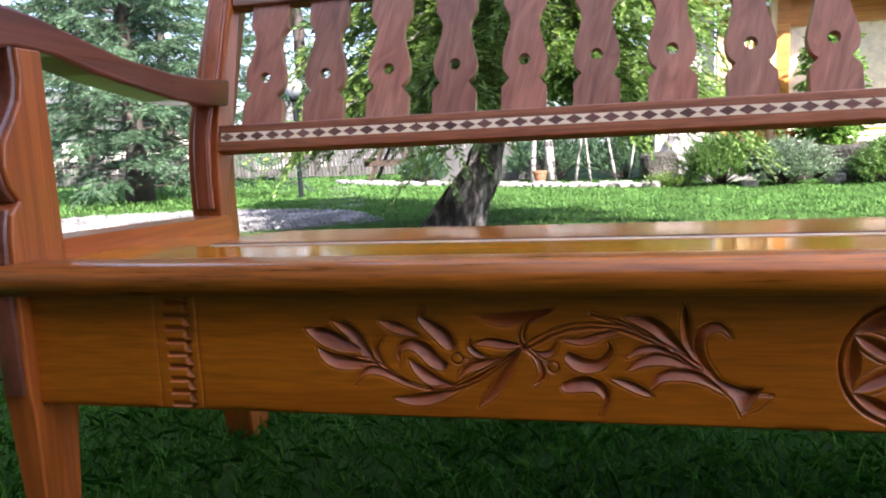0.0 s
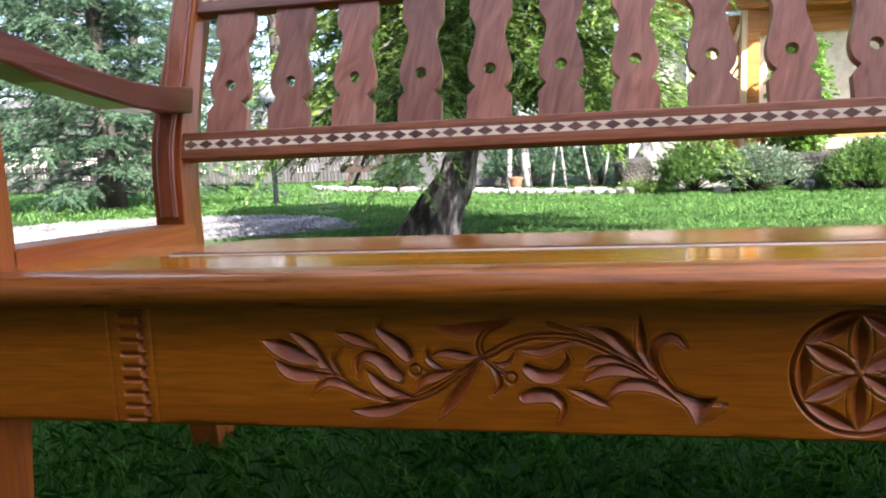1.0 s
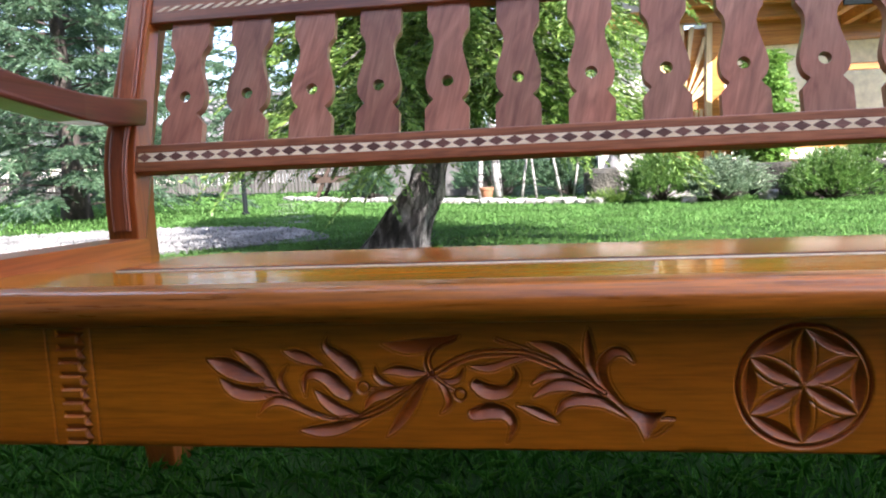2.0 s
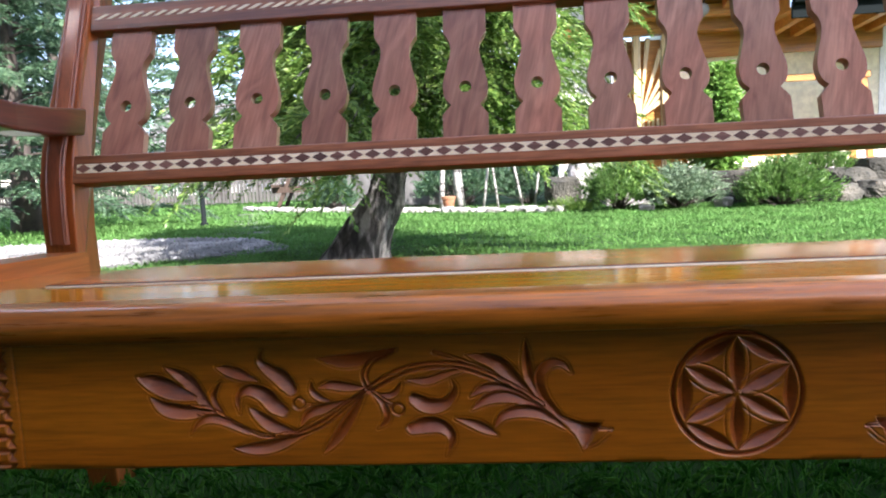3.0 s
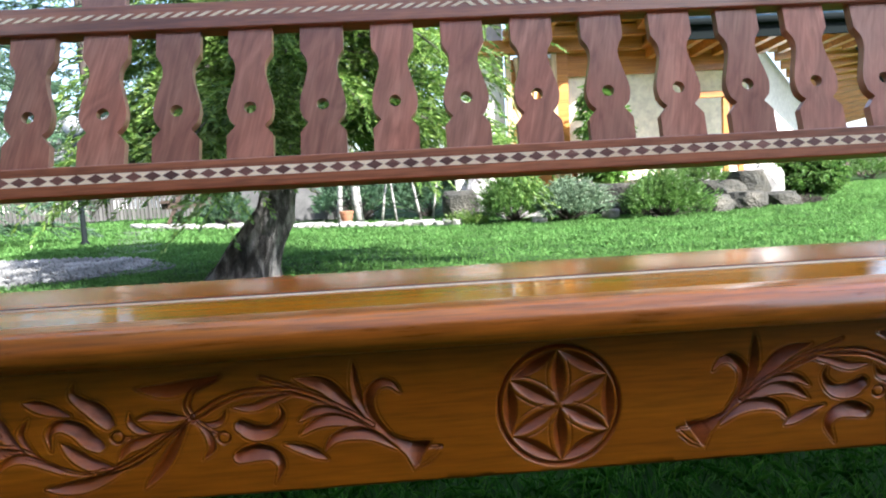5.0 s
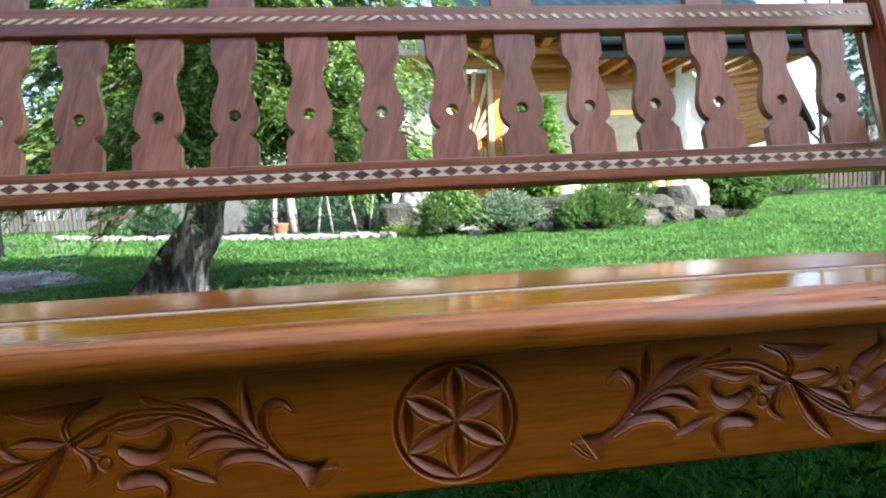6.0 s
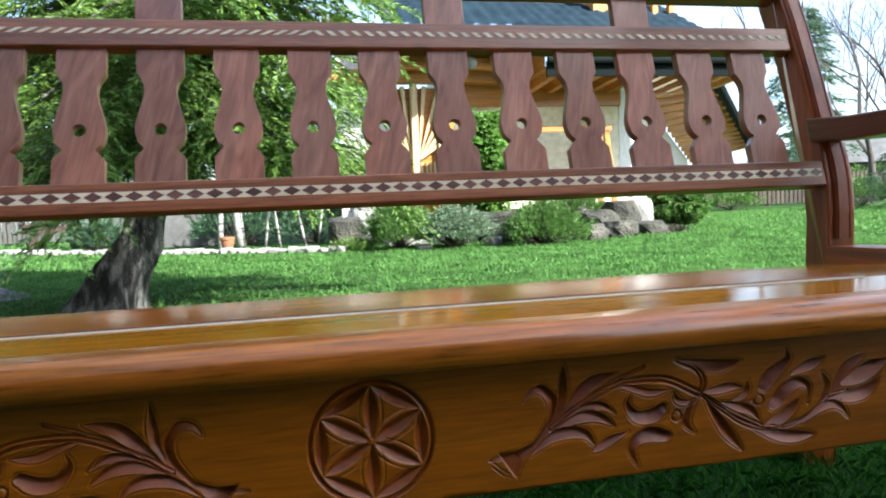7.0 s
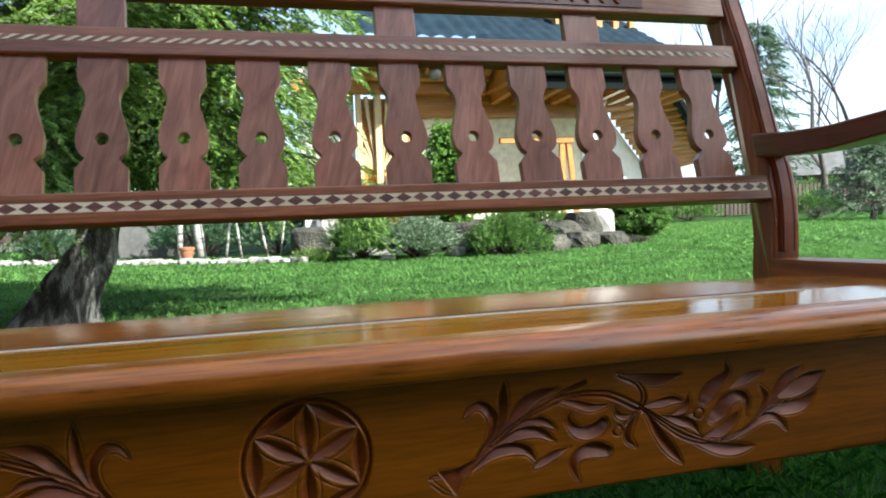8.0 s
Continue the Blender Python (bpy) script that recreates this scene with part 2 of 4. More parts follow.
leaf(3.9, (-402, 300), (-370, 313), (-343, 332), (-325, 346), kind="stem")
leaf(3.4, (-394, 306), (-369, 319), (-347, 332), (-326, 346), kind="stem")
leaf(9.2, (-345, 336), (-363, 330), (-381, 324), (-390, 312))
leaf(2.9, (-355, 333), (-369, 332), (-384, 333), kind="stem")
leaf(6.3, (-356, 334), (-368, 338), (-376, 345), (-377, 355))
leaf(8.7, (-325, 347), (-344, 349), (-359, 351), (-371, 348))
leaf(11.2, (-328, 342), (-340, 324), (-354, 304), (-369, 286))
leaf(12.6, (-298, 383), (-319, 377), (-345, 373), (-369, 376))
leaf(4.8, (-324, 346), (-327, 360), (-319, 373), (-302, 381), kind="stem")
leaf(5.3, (-324, 346), (-294, 362), (-269, 367), (-238, 365), (-214, 356), (-189, 342), (-168, 328), kind="stem")
leaf(2.9, (-263, 379), (-238, 370), (-213, 359), (-189, 341), (-170, 326), kind="stem")
leaf(7.3, (-235, 363), (-255, 358), (-271, 353), (-289, 354))
leaf(5.8, (-322, 345), (-311, 340), (-300, 342), (-294, 353))
leaf(3.4, (-321, 344), (-312, 336), (-301, 330), kind="stem")
leaf(6.8, (-319, 341), (-311, 330), (-309, 318), (-317, 309))
leaf(15.0, (-249, 355), (-246, 343), (-256, 331), (-271, 330), (-282, 336), kind="paisley")
leaf(15.5, (-256, 282), (-250, 298), (-257, 309), (-271, 312), (-285, 309), kind="paisley")
leaf(8.2, (-246, 317), (-228, 311), (-209, 301))
leaf(8.7, (-178, 334), (-204, 344), (-220, 345), (-232, 337))
leaf(10.2, (-172, 327), (-197, 336), (-216, 335), (-231, 325))
leaf(10.7, (-148, 306), (-167, 319), (-187, 323), (-203, 319), (-212, 307))
leaf(12.6, (-172, 331), (-191, 351), (-208, 368), (-234, 376))
leaf(8.7, (-168, 328), (-178, 348), (-181, 367), (-182, 388))
leaf(9.7, (-147, 312), (-166, 335), (-170, 354), (-161, 366), (-150, 366), (-142, 357))
leaf(2.9, (-164, 332), (-150, 315), (-131, 307), (-108, 305), kind="stem")
leaf(32.0, (-171, 331), (-150, 315), (-124, 298), kind="trumpet")
leaf(0.9, (-135, 287), (-123, 292), (-111, 303), kind="stem")
leaf(0.9, (-127, 287), (-118, 291), (-109, 300), kind="stem")


def stroke_line(ctrl, n=150):
    line = curve_points([Vector((x, z, 0)) for x, z in ctrl], 20)
    c = np.array([(v.x, v.y) for v in line])
    s = np.concatenate([[0], np.cumsum(np.hypot(*np.diff(c, axis=0).T))])
    return np.stack([np.interp(np.linspace(0, s[-1], n), s, c[:, k]) for k in (0, 1)], 1)


def carve_scroll(X, Z):
    """Depth of the carving: leaves cut as lopsided hollows, steep along the upper edge, with a fine rim line."""
    H = np.zeros_like(X)
    for width, ctrl, kind in SCROLL:
        c = stroke_line(ctrl)
        s = np.linspace(0, 1, len(c))
        if kind == "stem":
            w = width / 2 * (1 - 0.25 * s)
        elif kind == "paisley":
            w = width / 2 * np.interp(s, (0, 0.15, 0.45, 0.72, 0.9, 1), (0.06, 0.32, 0.70, 1.0, 0.95, 0.75))
        elif kind == "trumpet":
            w = width / 2 * np.interp(s, (0, 0.45, 0.75, 1), (0.08, 0.16, 0.42, 1.0))
        else:
            w = width / 2 * (0.14 * (1 - s) + np.sin(np.pi * s ** 1.25) ** 0.8) + 0.0002
        box_ = (X > c[:, 0].min() - width) & (X < c[:, 0].max() + width) & (Z > c[:, 1].min() - width) & (Z < c[:, 1].max() + width)
        ii = np.nonzero(box_)
        x, z = X[ii], Z[ii]
        d2 = (x[:, None] - c[None, :, 0]) ** 2 + (z[:, None] - c[None, :, 1]) ** 2
        k = d2.argmin(1)
        tang = np.gradient(c, axis=0)
        tang /= np.linalg.norm(tang, axis=1)[:, None] + 1e-9
        side = (x - c[k, 0]) * -tang[k, 1] + (z - c[k, 1]) * tang[k, 0]
        u = np.sqrt(d2[np.arange(len(k)), k]) / w[k]
        if kind == "trumpet":
            ahead = (x - c[-1, 0]) * tang[-1, 0] + (z - c[-1, 1]) * tang[-1, 1]
            u = np.where(ahead > 0, 99.0, u)
        wide = w[k]
        if kind == "stem":
            h = -min(0.0042, 0.8 * width + 0.0010) * np.exp(-((u - 0.95) / 0.42) ** 2)
        else:
            flip = -1.0 if ctrl[0][0] > ctrl[-1][0] else 1.0
            q = np.clip(side / wide * flip, -1, 1)
            deep = np.minimum(0.0085, 1.05 * wide + 0.0006)
            bowl = np.where(q > 0.40, np.clip((1 - q) / 0.60, 0, 1) ** 0.6, np.clip((1 + q) / 1.40, 0, 1) ** 0.9)
            h = -deep * np.where(u < 1, bowl * np.clip((1 - u) / 0.05, 0, 1), 0)
            edge = (u - 1) * wide
            h = np.where(edge > 0, -0.0010 * np.exp(-((edge - 0.0013) / 0.0006) ** 2), h)
        H[ii] = np.minimum(H[ii], h)
    for bx, bz, r in ((-0.389, 0.334, 0.0042), (-0.298, 0.327, 0.0042)):
        q = np.sqrt((X - bx) ** 2 + (Z - bz) ** 2)
        H = np.where(q < r * 1.55, -0.0036 * np.exp(-((q - r * 1.25) / (0.20 * r)) ** 2), H)
    return H


def carve_rosette(X, Z):
    """A six-petalled star in a ring, each petal a V cut."""
    R, zc = 0.0515, 0.335
    x, z = X, Z - zc
    H = np.zeros_like(X)
    hexa = [(R * math.cos(radians(90 + 60 * k)), R * math.sin(radians(90 + 60 * k))) for k in range(6)]
    for k in range(6):
        (ax, az), (bx, bz) = hexa[(k + 1) % 6], hexa[(k - 1) % 6]
        m = np.minimum(R - np.hypot(x - ax, z - az), R - np.hypot(x - bx, z - bz))
        H = np.minimum(H, -np.clip(m * 0.95, 0, 0.007))
        H = np.minimum(H, -0.0013 * np.exp(-((m + 0.0036) / 0.0006) ** 2) * (np.hypot(x, z) < R * 0.93))
        cx, cz = hexa[k][0] + hexa[(k + 1) % 6][0], hexa[k][1] + hexa[(k + 1) % 6][1]
        m = np.minimum(R - np.hypot(x - cx, z - cz), R - np.hypot(x, z))
        H = np.minimum(H, -np.clip(m * 1.0, 0, 0.007))
    q = np.hypot(x, z)
    H = np.minimum(H, -0.0042 * np.exp(-((q - 0.0546) / 0.0016) ** 2))
    return H


def carve_band(X, Z):
    """A ladder of short grooves with arrow notches between two scored lines."""
    x = X + 0.686
    H = -0.0022 * np.exp(-((x + 0.0235) / 0.0008) ** 2) - 0.0022 * np.exp(-((x - 0.0245) / 0.0008) ** 2)
    pitch = 0.0137
    ph = ((Z - APRON_LOW - 0.002) % pitch) / pitch
    rung = (x > -0.0125) & (x < 0.0085)
    H = np.where(rung, np.minimum(H, -0.005 * np.clip(np.minimum((ph - 0.12) / 0.10, (0.62 - ph) / 0.5), 0, 1)), H)
    reach = 0.0135 + 0.0075 * (1 - np.abs(ph - 0.5) * 2)
    H = np.where((x >= 0.0085) & (x < reach), np.minimum(H, -0.0045 * np.clip(np.abs(ph - 0.5) * 2.2, 0, 1) * np.clip((reach - x) / 0.003, 0, 1)), H)
    return H


apron = new("apron")
apron.parent = bench
TOP = 0.414


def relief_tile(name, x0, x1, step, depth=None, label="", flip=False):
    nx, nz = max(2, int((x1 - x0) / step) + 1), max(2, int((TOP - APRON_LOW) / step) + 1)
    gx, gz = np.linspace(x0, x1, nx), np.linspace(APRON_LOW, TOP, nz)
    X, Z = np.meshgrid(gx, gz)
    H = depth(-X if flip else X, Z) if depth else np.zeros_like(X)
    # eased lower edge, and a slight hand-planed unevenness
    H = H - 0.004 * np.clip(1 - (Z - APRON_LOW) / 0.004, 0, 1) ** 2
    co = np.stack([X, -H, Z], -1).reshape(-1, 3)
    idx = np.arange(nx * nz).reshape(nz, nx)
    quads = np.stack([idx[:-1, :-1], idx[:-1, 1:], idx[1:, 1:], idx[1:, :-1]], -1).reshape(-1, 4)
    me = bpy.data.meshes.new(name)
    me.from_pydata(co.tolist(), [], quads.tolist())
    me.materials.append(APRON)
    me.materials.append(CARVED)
    # faces deeper than 0.7 mm get CARVED, darker and redder than APRON
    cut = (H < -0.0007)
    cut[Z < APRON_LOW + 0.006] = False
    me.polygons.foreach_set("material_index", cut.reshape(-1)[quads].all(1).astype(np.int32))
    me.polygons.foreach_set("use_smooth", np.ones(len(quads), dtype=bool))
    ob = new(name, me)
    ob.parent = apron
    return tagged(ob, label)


edges = [-LEG, -0.716, -0.656, -0.552, -0.104, -0.062]
names = ["plain_panel", "carved_band", "plain_panel", "carved_scroll", "plain_panel"]
for nm, a, b in zip(names, edges, edges[1:]):
    fine_step = {"plain_panel": 0.004, "carved_band": 0.0009, "carved_scroll": 0.00074}[nm]
    fn = {"plain_panel": None, "carved_band": carve_band, "carved_scroll": carve_scroll}[nm]
    lab = {"plain_panel": "", "carved_band": "column of notched grooves cut into the board", "carved_scroll": "scroll of curling leaves cut into the board"}[nm]
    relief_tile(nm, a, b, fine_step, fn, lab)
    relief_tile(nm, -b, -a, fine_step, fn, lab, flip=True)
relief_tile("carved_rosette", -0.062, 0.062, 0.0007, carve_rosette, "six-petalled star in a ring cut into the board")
part("board", box(-LEG, LEG, 0.010, 0.026, APRON_LOW, 0.414), APRON, apron)

# seat: rounded front board, groove with a pale line, satin board behind it
def nosing_outline():
    pts = [(0.148, 0.4270), (0.148, 0.404), (0.030, 0.404), (0.024, 0.3985), (-0.014, 0.3985)]
    for k in range(13):
        a = radians(-90 - 15 * k)
        pts.append((-0.014 + 0.019 * math.cos(a), 0.4160 + 0.0175 * math.sin(a)))
    pts += [(0.004, 0.4335), (0.016, 0.4328), (0.026, 0.4306), (0.035, 0.4284), (0.041, 0.4276), (0.046, 0.4274)]
    return pts


seat = new("seat")
seat.parent = bench
bm = prism([p for p in nosing_outline()], "x", -0.872, 0.872)
part("front_board", bm, SEAT, seat, "glossy varnished seat board with a rounded front edge")
for p in seat.children[-1].data.polygons:
    p.use_smooth = abs(p.normal.x) < 0.5 and p.center.y < 0.045
seat.children[-1].data.materials.append(NOSE)
for p in seat.children[-1].data.polygons:
    if p.center.y < 0.032 and abs(p.normal.x) < 0.5:
        p.material_index = 1
# raised panel behind the front board, edged with a pale and a dark line; plain boards close its two ends
PANEL = (-0.725, 0.655)
part("pale_line", box(*PANEL, 0.1484, 0.1508, 0.404, 0.4284), MAPLE, seat, "thin pale inlaid line")
# dark strip stands in for the shade of the gap behind the pale line
part("dark_line", box(*PANEL, 0.1510, 0.1534, 0.404, 0.4296), DARKINLAY_AND_GAP, seat, "thin dark strip standing in for the gap's shade")
hollow = [(0.1536, 0.404), (0.1536, 0.4290), (0.1546, 0.4297), (0.156, 0.4297), (0.20, 0.4284), (0.25, 0.4260), (0.30, 0.4236), (0.36, 0.4188), (0.41, 0.4140), (0.43, 0.4122), (0.442, 0.4104), (0.448, 0.4070), (0.4515, 0.4020), (0.453, 0.396), (0.45, 0.388), (0.30, 0.393)]
part("back_board", prism(hollow, "x", *PANEL), BACKSTRIP, seat, "satin reddish seat board")
for p in seat.children[-1].data.polygons:
    p.use_smooth = abs(p.normal.x) < 0.5
for a, b in ((-0.93, PANEL[0] - 0.0006), (PANEL[1] + 0.0006, 0.93)):
    part("end_board", prism([(0.1484, 0.404), (0.1484, 0.4269), (0.30, 0.4200), (0.43, 0.4092), (0.445, 0.4060), (0.452, 0.398), (0.45, 0.388), (0.30, 0.393)], "x", a, b), SEAT, seat)
for s in (-1, 1):
    bm = prism([(0.058, 0.404), (0.058, 0.4475), (0.064, 0.4505), (0.445, 0.4385), (0.452, 0.434), (0.452, 0.40)], "x", s * LEG if s > 0 else -0.93, 0.93 if s > 0 else -LEG)
    part("side_rail", bm, SIDEWOOD, seat)

# front legs with a shaped, moulded front
def front_leg(side):
    leg = new("front_leg")
    leg.parent = bench
    front = [(0.0, 0.036), (0.012, -0.003), (0.15, -0.006), (0.270, -0.012), (0.285, -0.014), (0.40, -0.014), (0.46, -0.012), (0.485, -0.008), (0.497, 0.003)]
    upper = [(0.4985, 0.006), (0.512, -0.004), (0.535, -0.010), (0.56, -0.006), (0.585, 0.010), (0.605, 0.022), (0.63, 0.027), (0.662, 0.026)]
    outline = [(y, z) for z, y in front[1:]] + [(y, z) for z, y in upper] + [(0.062, 0.662), (0.062, 0.43), (0.060, 0.29), (0.052, 0.22), (0.040, 0.0), (0.0, 0.0)]
    xin, xout = side * LEG, side * (LEG + 0.036)
    bm = prism(outline, "x", min(xin, xout), max(xin, xout))
    for v in bm.verts:
        if v.co.z < 0.27:          # the foot narrows towards the ground
            k = (0.27 - v.co.z) / 0.27
            v.co.x += side * (0.014 * k if abs(v.co.x) < LEG + 0.01 else -0.004 * k)
    bevel(bm, 0.0035, 2, 50)
    part("post", bm, LEGWOOD, leg)
    # raised moulding down the middle of the front
    line = curve_points([Vector((side * (LEG + 0.018), y - 0.001, z)) for z, y in ([(0.29, -0.014), (0.40, -0.014), (0.46, -0.012), (0.49, -0.004)])], 8)
    for pts in (line, curve_points([Vector((side * (LEG + 0.018), y - 0.001, z)) for z, y in upper], 8)):
        bm = bmesh.new()
        prev = None
        for c in pts:
            ring = [bm.verts.new((c.x + dx, c.y + dy, c.z)) for dx, dy in ((-0.0125, 0.004), (-0.0125, -0.002), (-0.010, -0.0045), (0.010, -0.0045), (0.0125, -0.002), (0.0125, 0.004))]
            if prev:
                for k in range(5):
                    bm.faces.new((prev[k], prev[k + 1], ring[k + 1], ring[k]))
            prev = ring
        bmesh.ops.recalc_face_normals(bm, faces=bm.faces)
        part("moulding", bm, ARMWOOD, leg, "dark moulded strip", smooth=True)
    return leg


# back posts: upright below, leaning back above the lower rail
def half_at(z):
    return HALF - 0.068 * max(z - RAIL_Z, 0)


def back_post(side):
    post = new("back_post")
    post.parent = bench
    front = [(0.0, 0.530), (0.38, 0.486), (0.44, 0.484), (0.50, 0.484), (0.55, 0.488), (0.60, 0.497), (0.66, 0.511), (0.75, 0.533), (0.85, 0.562), (1.0, 0.614), (1.12, 0.660)]
    back = [(1.12, 0.735), (0.93, 0.655), (0.78, 0.604), (0.66, 0.574), (0.60, 0.560), (0.55, 0.550), (0.48, 0.542), (0.38, 0.546), (0.0, 0.600)]
    bm = prism([(y, z) for z, y in front + back], "x", 0, 0.042)
    bevel(bm, 0.003, 2, 50)
    for v in bm.verts:
        v.co.x = side * (v.co.x * float(np.interp(v.co.z, (0.60, 0.68), (1.36, 1.05))) + half_at(v.co.z))
    bmesh.ops.recalc_face_normals(bm, faces=bm.faces)
    part("upright", bm, LEGWOOD, post)
    for lo, hi in ((0.448, 0.640), (0.668, 1.10)):
        zs = np.linspace(lo, hi, 26)
        ys = np.interp(zs, [f[0] for f in front], [f[1] for f in front])
        bm = bmesh.new()
        prev = None
        for z, y in zip(zs, ys):
            x = side * (half_at(z) + float(np.interp(z, (0.60, 0.68), (0.0285, 0.022))))
            prof = ((-0.0165, 0.003), (-0.0165, -0.003), (-0.0145, -0.005), (-0.012, -0.0025), (-0.010, -0.0055), (0.010, -0.0055), (0.012, -0.0025), (0.0145, -0.005), (0.0165, -0.003), (0.0165, 0.003))
            ring = [bm.verts.new((x + dx, y + dy, z)) for dx, dy in prof]
            if prev:
                for k in range(len(ring) - 1):
                    bm.faces.new((prev[k], prev[k + 1], ring[k + 1], ring[k]))
            else:
                bm.faces.new(ring)
            prev = ring
        bm.faces.new(prev[::-1])
        bmesh.ops.recalc_face_normals(bm, faces=bm.faces)
        part("moulding", bm, POSTWOOD, post, "moulded strip with beaded edges")
    return post


def arm_rest(side):
    top = [(-0.055, 0.690), (-0.02, 0.705), (0.03, 0.705), (0.07, 0.7005), (0.11, 0.692), (0.155, 0.683), (0.21, 0.673), (0.33, 0.663), (0.42, 0.664), (0.528, 0.671)]
    low = [(0.515, 0.626), (0.40, 0.622), (0.33, 0.624), (0.21, 0.638), (0.155, 0.646), (0.09, 0.660), (0.03, 0.663), (-0.005, 0.655), (-0.02, 0.640), (-0.040, 0.632), (-0.058, 0.642), (-0.066, 0.665)]
    xs = (side * (LEG + 0.004), side * (LEG + 0.062))
    bm = prism(top + low, "x", min(xs), max(xs))
    for v in bm.verts:
        if v.co.y > 0.30:
            v.co.x += side * 0.016 * (v.co.y - 0.30) / 0.2
    bevel(bm, 0.004, 2, 55)
    return part("arm_rest", bm, ARMWOOD, bench, "curved dark armrest ending in a downward scroll")


for s in (-1, 1):
    front_leg(s)
    back_post(s)
    arm_rest(s)

# back rails
def tilted(bm, z):
    """Lean a part of the backrest about its own height."""
    a = math.atan(LEAN_BACK)
    m = Matrix.Translation((0, back_y(z), z)) @ Matrix.Rotation(-a, 4, "X")
    bmesh.ops.transform(bm, matrix=m, verts=bm.verts)
    return bm


def back_rail(name, z, height, label):
    reach = half_at(z) + 0.0005
    rail = part(name, tilted(box(-reach, reach, 0.0, 0.030, -height / 2, height / 2, 0.0025), z), RAILWOOD, bench, label)
    return rail


LOW_Z, MID_Z = RAIL_Z - 0.001, 0.8235
lower_rail = back_rail("lower_back_rail", LOW_Z, 0.047, "reddish back rail inlaid with a row of diamonds")
middle_rail = back_rail("middle_back_rail", MID_Z, 0.046, "reddish back rail inlaid with slanting pale strokes")
part("inlay_strip", tilted(box(-0.889, 0.889, -0.0006, 0.002, -0.0075, 0.0075), LOW_Z + 0.001), MAPLE, lower_rail, "pale maple strip")
dia = mesh_of("diamond", prism([(-0.0132, 0), (0, -0.0074), (0.0132, 0), (0, 0.0074)], "y", -0.0012, 0.001))
dia.materials.append(DARKINLAY_AND_GAP)
stroke = {s: mesh_of("stroke", prism([(-0.0062 - 0.0065 * s, -0.0042), (0.0028 - 0.0065 * s, -0.0042), (0.0062 + 0.0065 * s, 0.0042), (-0.0028 + 0.0065 * s, 0.0042)], "y", -0.0010, 0.001)) for s in (-1, 1)}
for me in stroke.values():
    me.materials.append(MAPLE)
lean = math.degrees(math.atan(LEAN_BACK))
for i in range(63):
    ob = part("diamond", dia, None, lower_rail)
    ob.matrix_basis = pose(-0.8775 + i * 0.0283, back_y(LOW_Z + 0.001), LOW_Z + 0.001, -lean)
for i in range(85):
    x = -0.857 + i * 0.0204
    ob = part("stroke", stroke[1 if x < -0.01 else -1], None, middle_rail)
    ob.matrix_basis = pose(x, back_y(MID_Z + 0.002), MID_Z + 0.002, -lean)

# pierced splats
def splat_outline():
    """Half widths from the foot to the top of one splat."""
    foot = [(0.0362, -0.112), (0.0362, -0.046)]
    belly = curve_points([Vector(p) for p in ((0.0228, -0.0300, 0), (0.0325, -0.0190, 0), (0.0362, -0.0020, 0), (0.0345, 0.0140, 0), (0.0275, 0.0400, 0), (0.0232, 0.0600, 0), (0.0250, 0.0760, 0), (0.0325, 0.0890, 0))], 5)
    right = foot + [(v.x, v.y) for v in belly] + [(0.0345, 0.0925), (0.0345, 0.140)]
    return right + [(-w, z) for w, z in reversed(right)]


def splat_mesh():
    bm = bmesh.new()
    outer = [bm.verts.new((x, 0, z)) for x, z in splat_outline()]
    ring = [bm.verts.new((0.0098 * math.cos(a), 0, 0.0098 * math.sin(a))) for a in [2 * math.pi * k / 28 for k in range(28)]]
    es = [bm.edges.new((loop[i], loop[(i + 1) % len(loop)])) for loop in (outer, ring) for i in range(len(loop))]
    bmesh.ops.triangle_fill(bm, edges=es, use_beauty=True)
    ext = bmesh.ops.extrude_face_region(bm, geom=bm.faces[:])
    bmesh.ops.translate(bm, vec=(0, 0.016, 0), verts=[g for g in ext["geom"] if isinstance(g, bmesh.types.BMVert)])
    bmesh.ops.recalc_face_normals(bm, faces=bm.faces)
    return mesh_of("splat", bm)


HOLE_Z = 0.6715
SPLAT_X = np.interp(range(1, 16), (1, 2, 4, 6, 8, 9, 11, 13, 14, 15), (-0.814, -0.703, -0.4755, -0.247, -0.018, 0.097, 0.3303, 0.5625, 0.680, 0.7925))   # spaced by hand
splat_me = splat_mesh()
for i in range(15):
    ob = part("splat", splat_me, SPLAT, bench, "pierced vase-shaped walnut splat" if i == 0 else "")
    ob.matrix_basis = pose(SPLAT_X[i], back_y(HOLE_Z) + 0.008, HOLE_Z, -lean) @ pose(0, 0, 0, 0, -3.4 * SPLAT_X[i], 0)
for i in (2, 5, 9, 12):
    z = 0.885
    bm = box(-0.035, 0.035, 0.008, 0.024, -0.05, 0.03, 0.002)
    ob = part("upper_splat", bm, SPLAT, bench)
    ob.matrix_basis = pose(SPLAT_X[i], back_y(z), z, -lean)
crest_z = 0.975
crest = part("crest_board", tilted(box(-half_at(crest_z), half_at(crest_z), -0.002, 0.030, -0.075, 0.085, 0.003), crest_z), RAILWOOD, bench, "broad top board with carved panels")

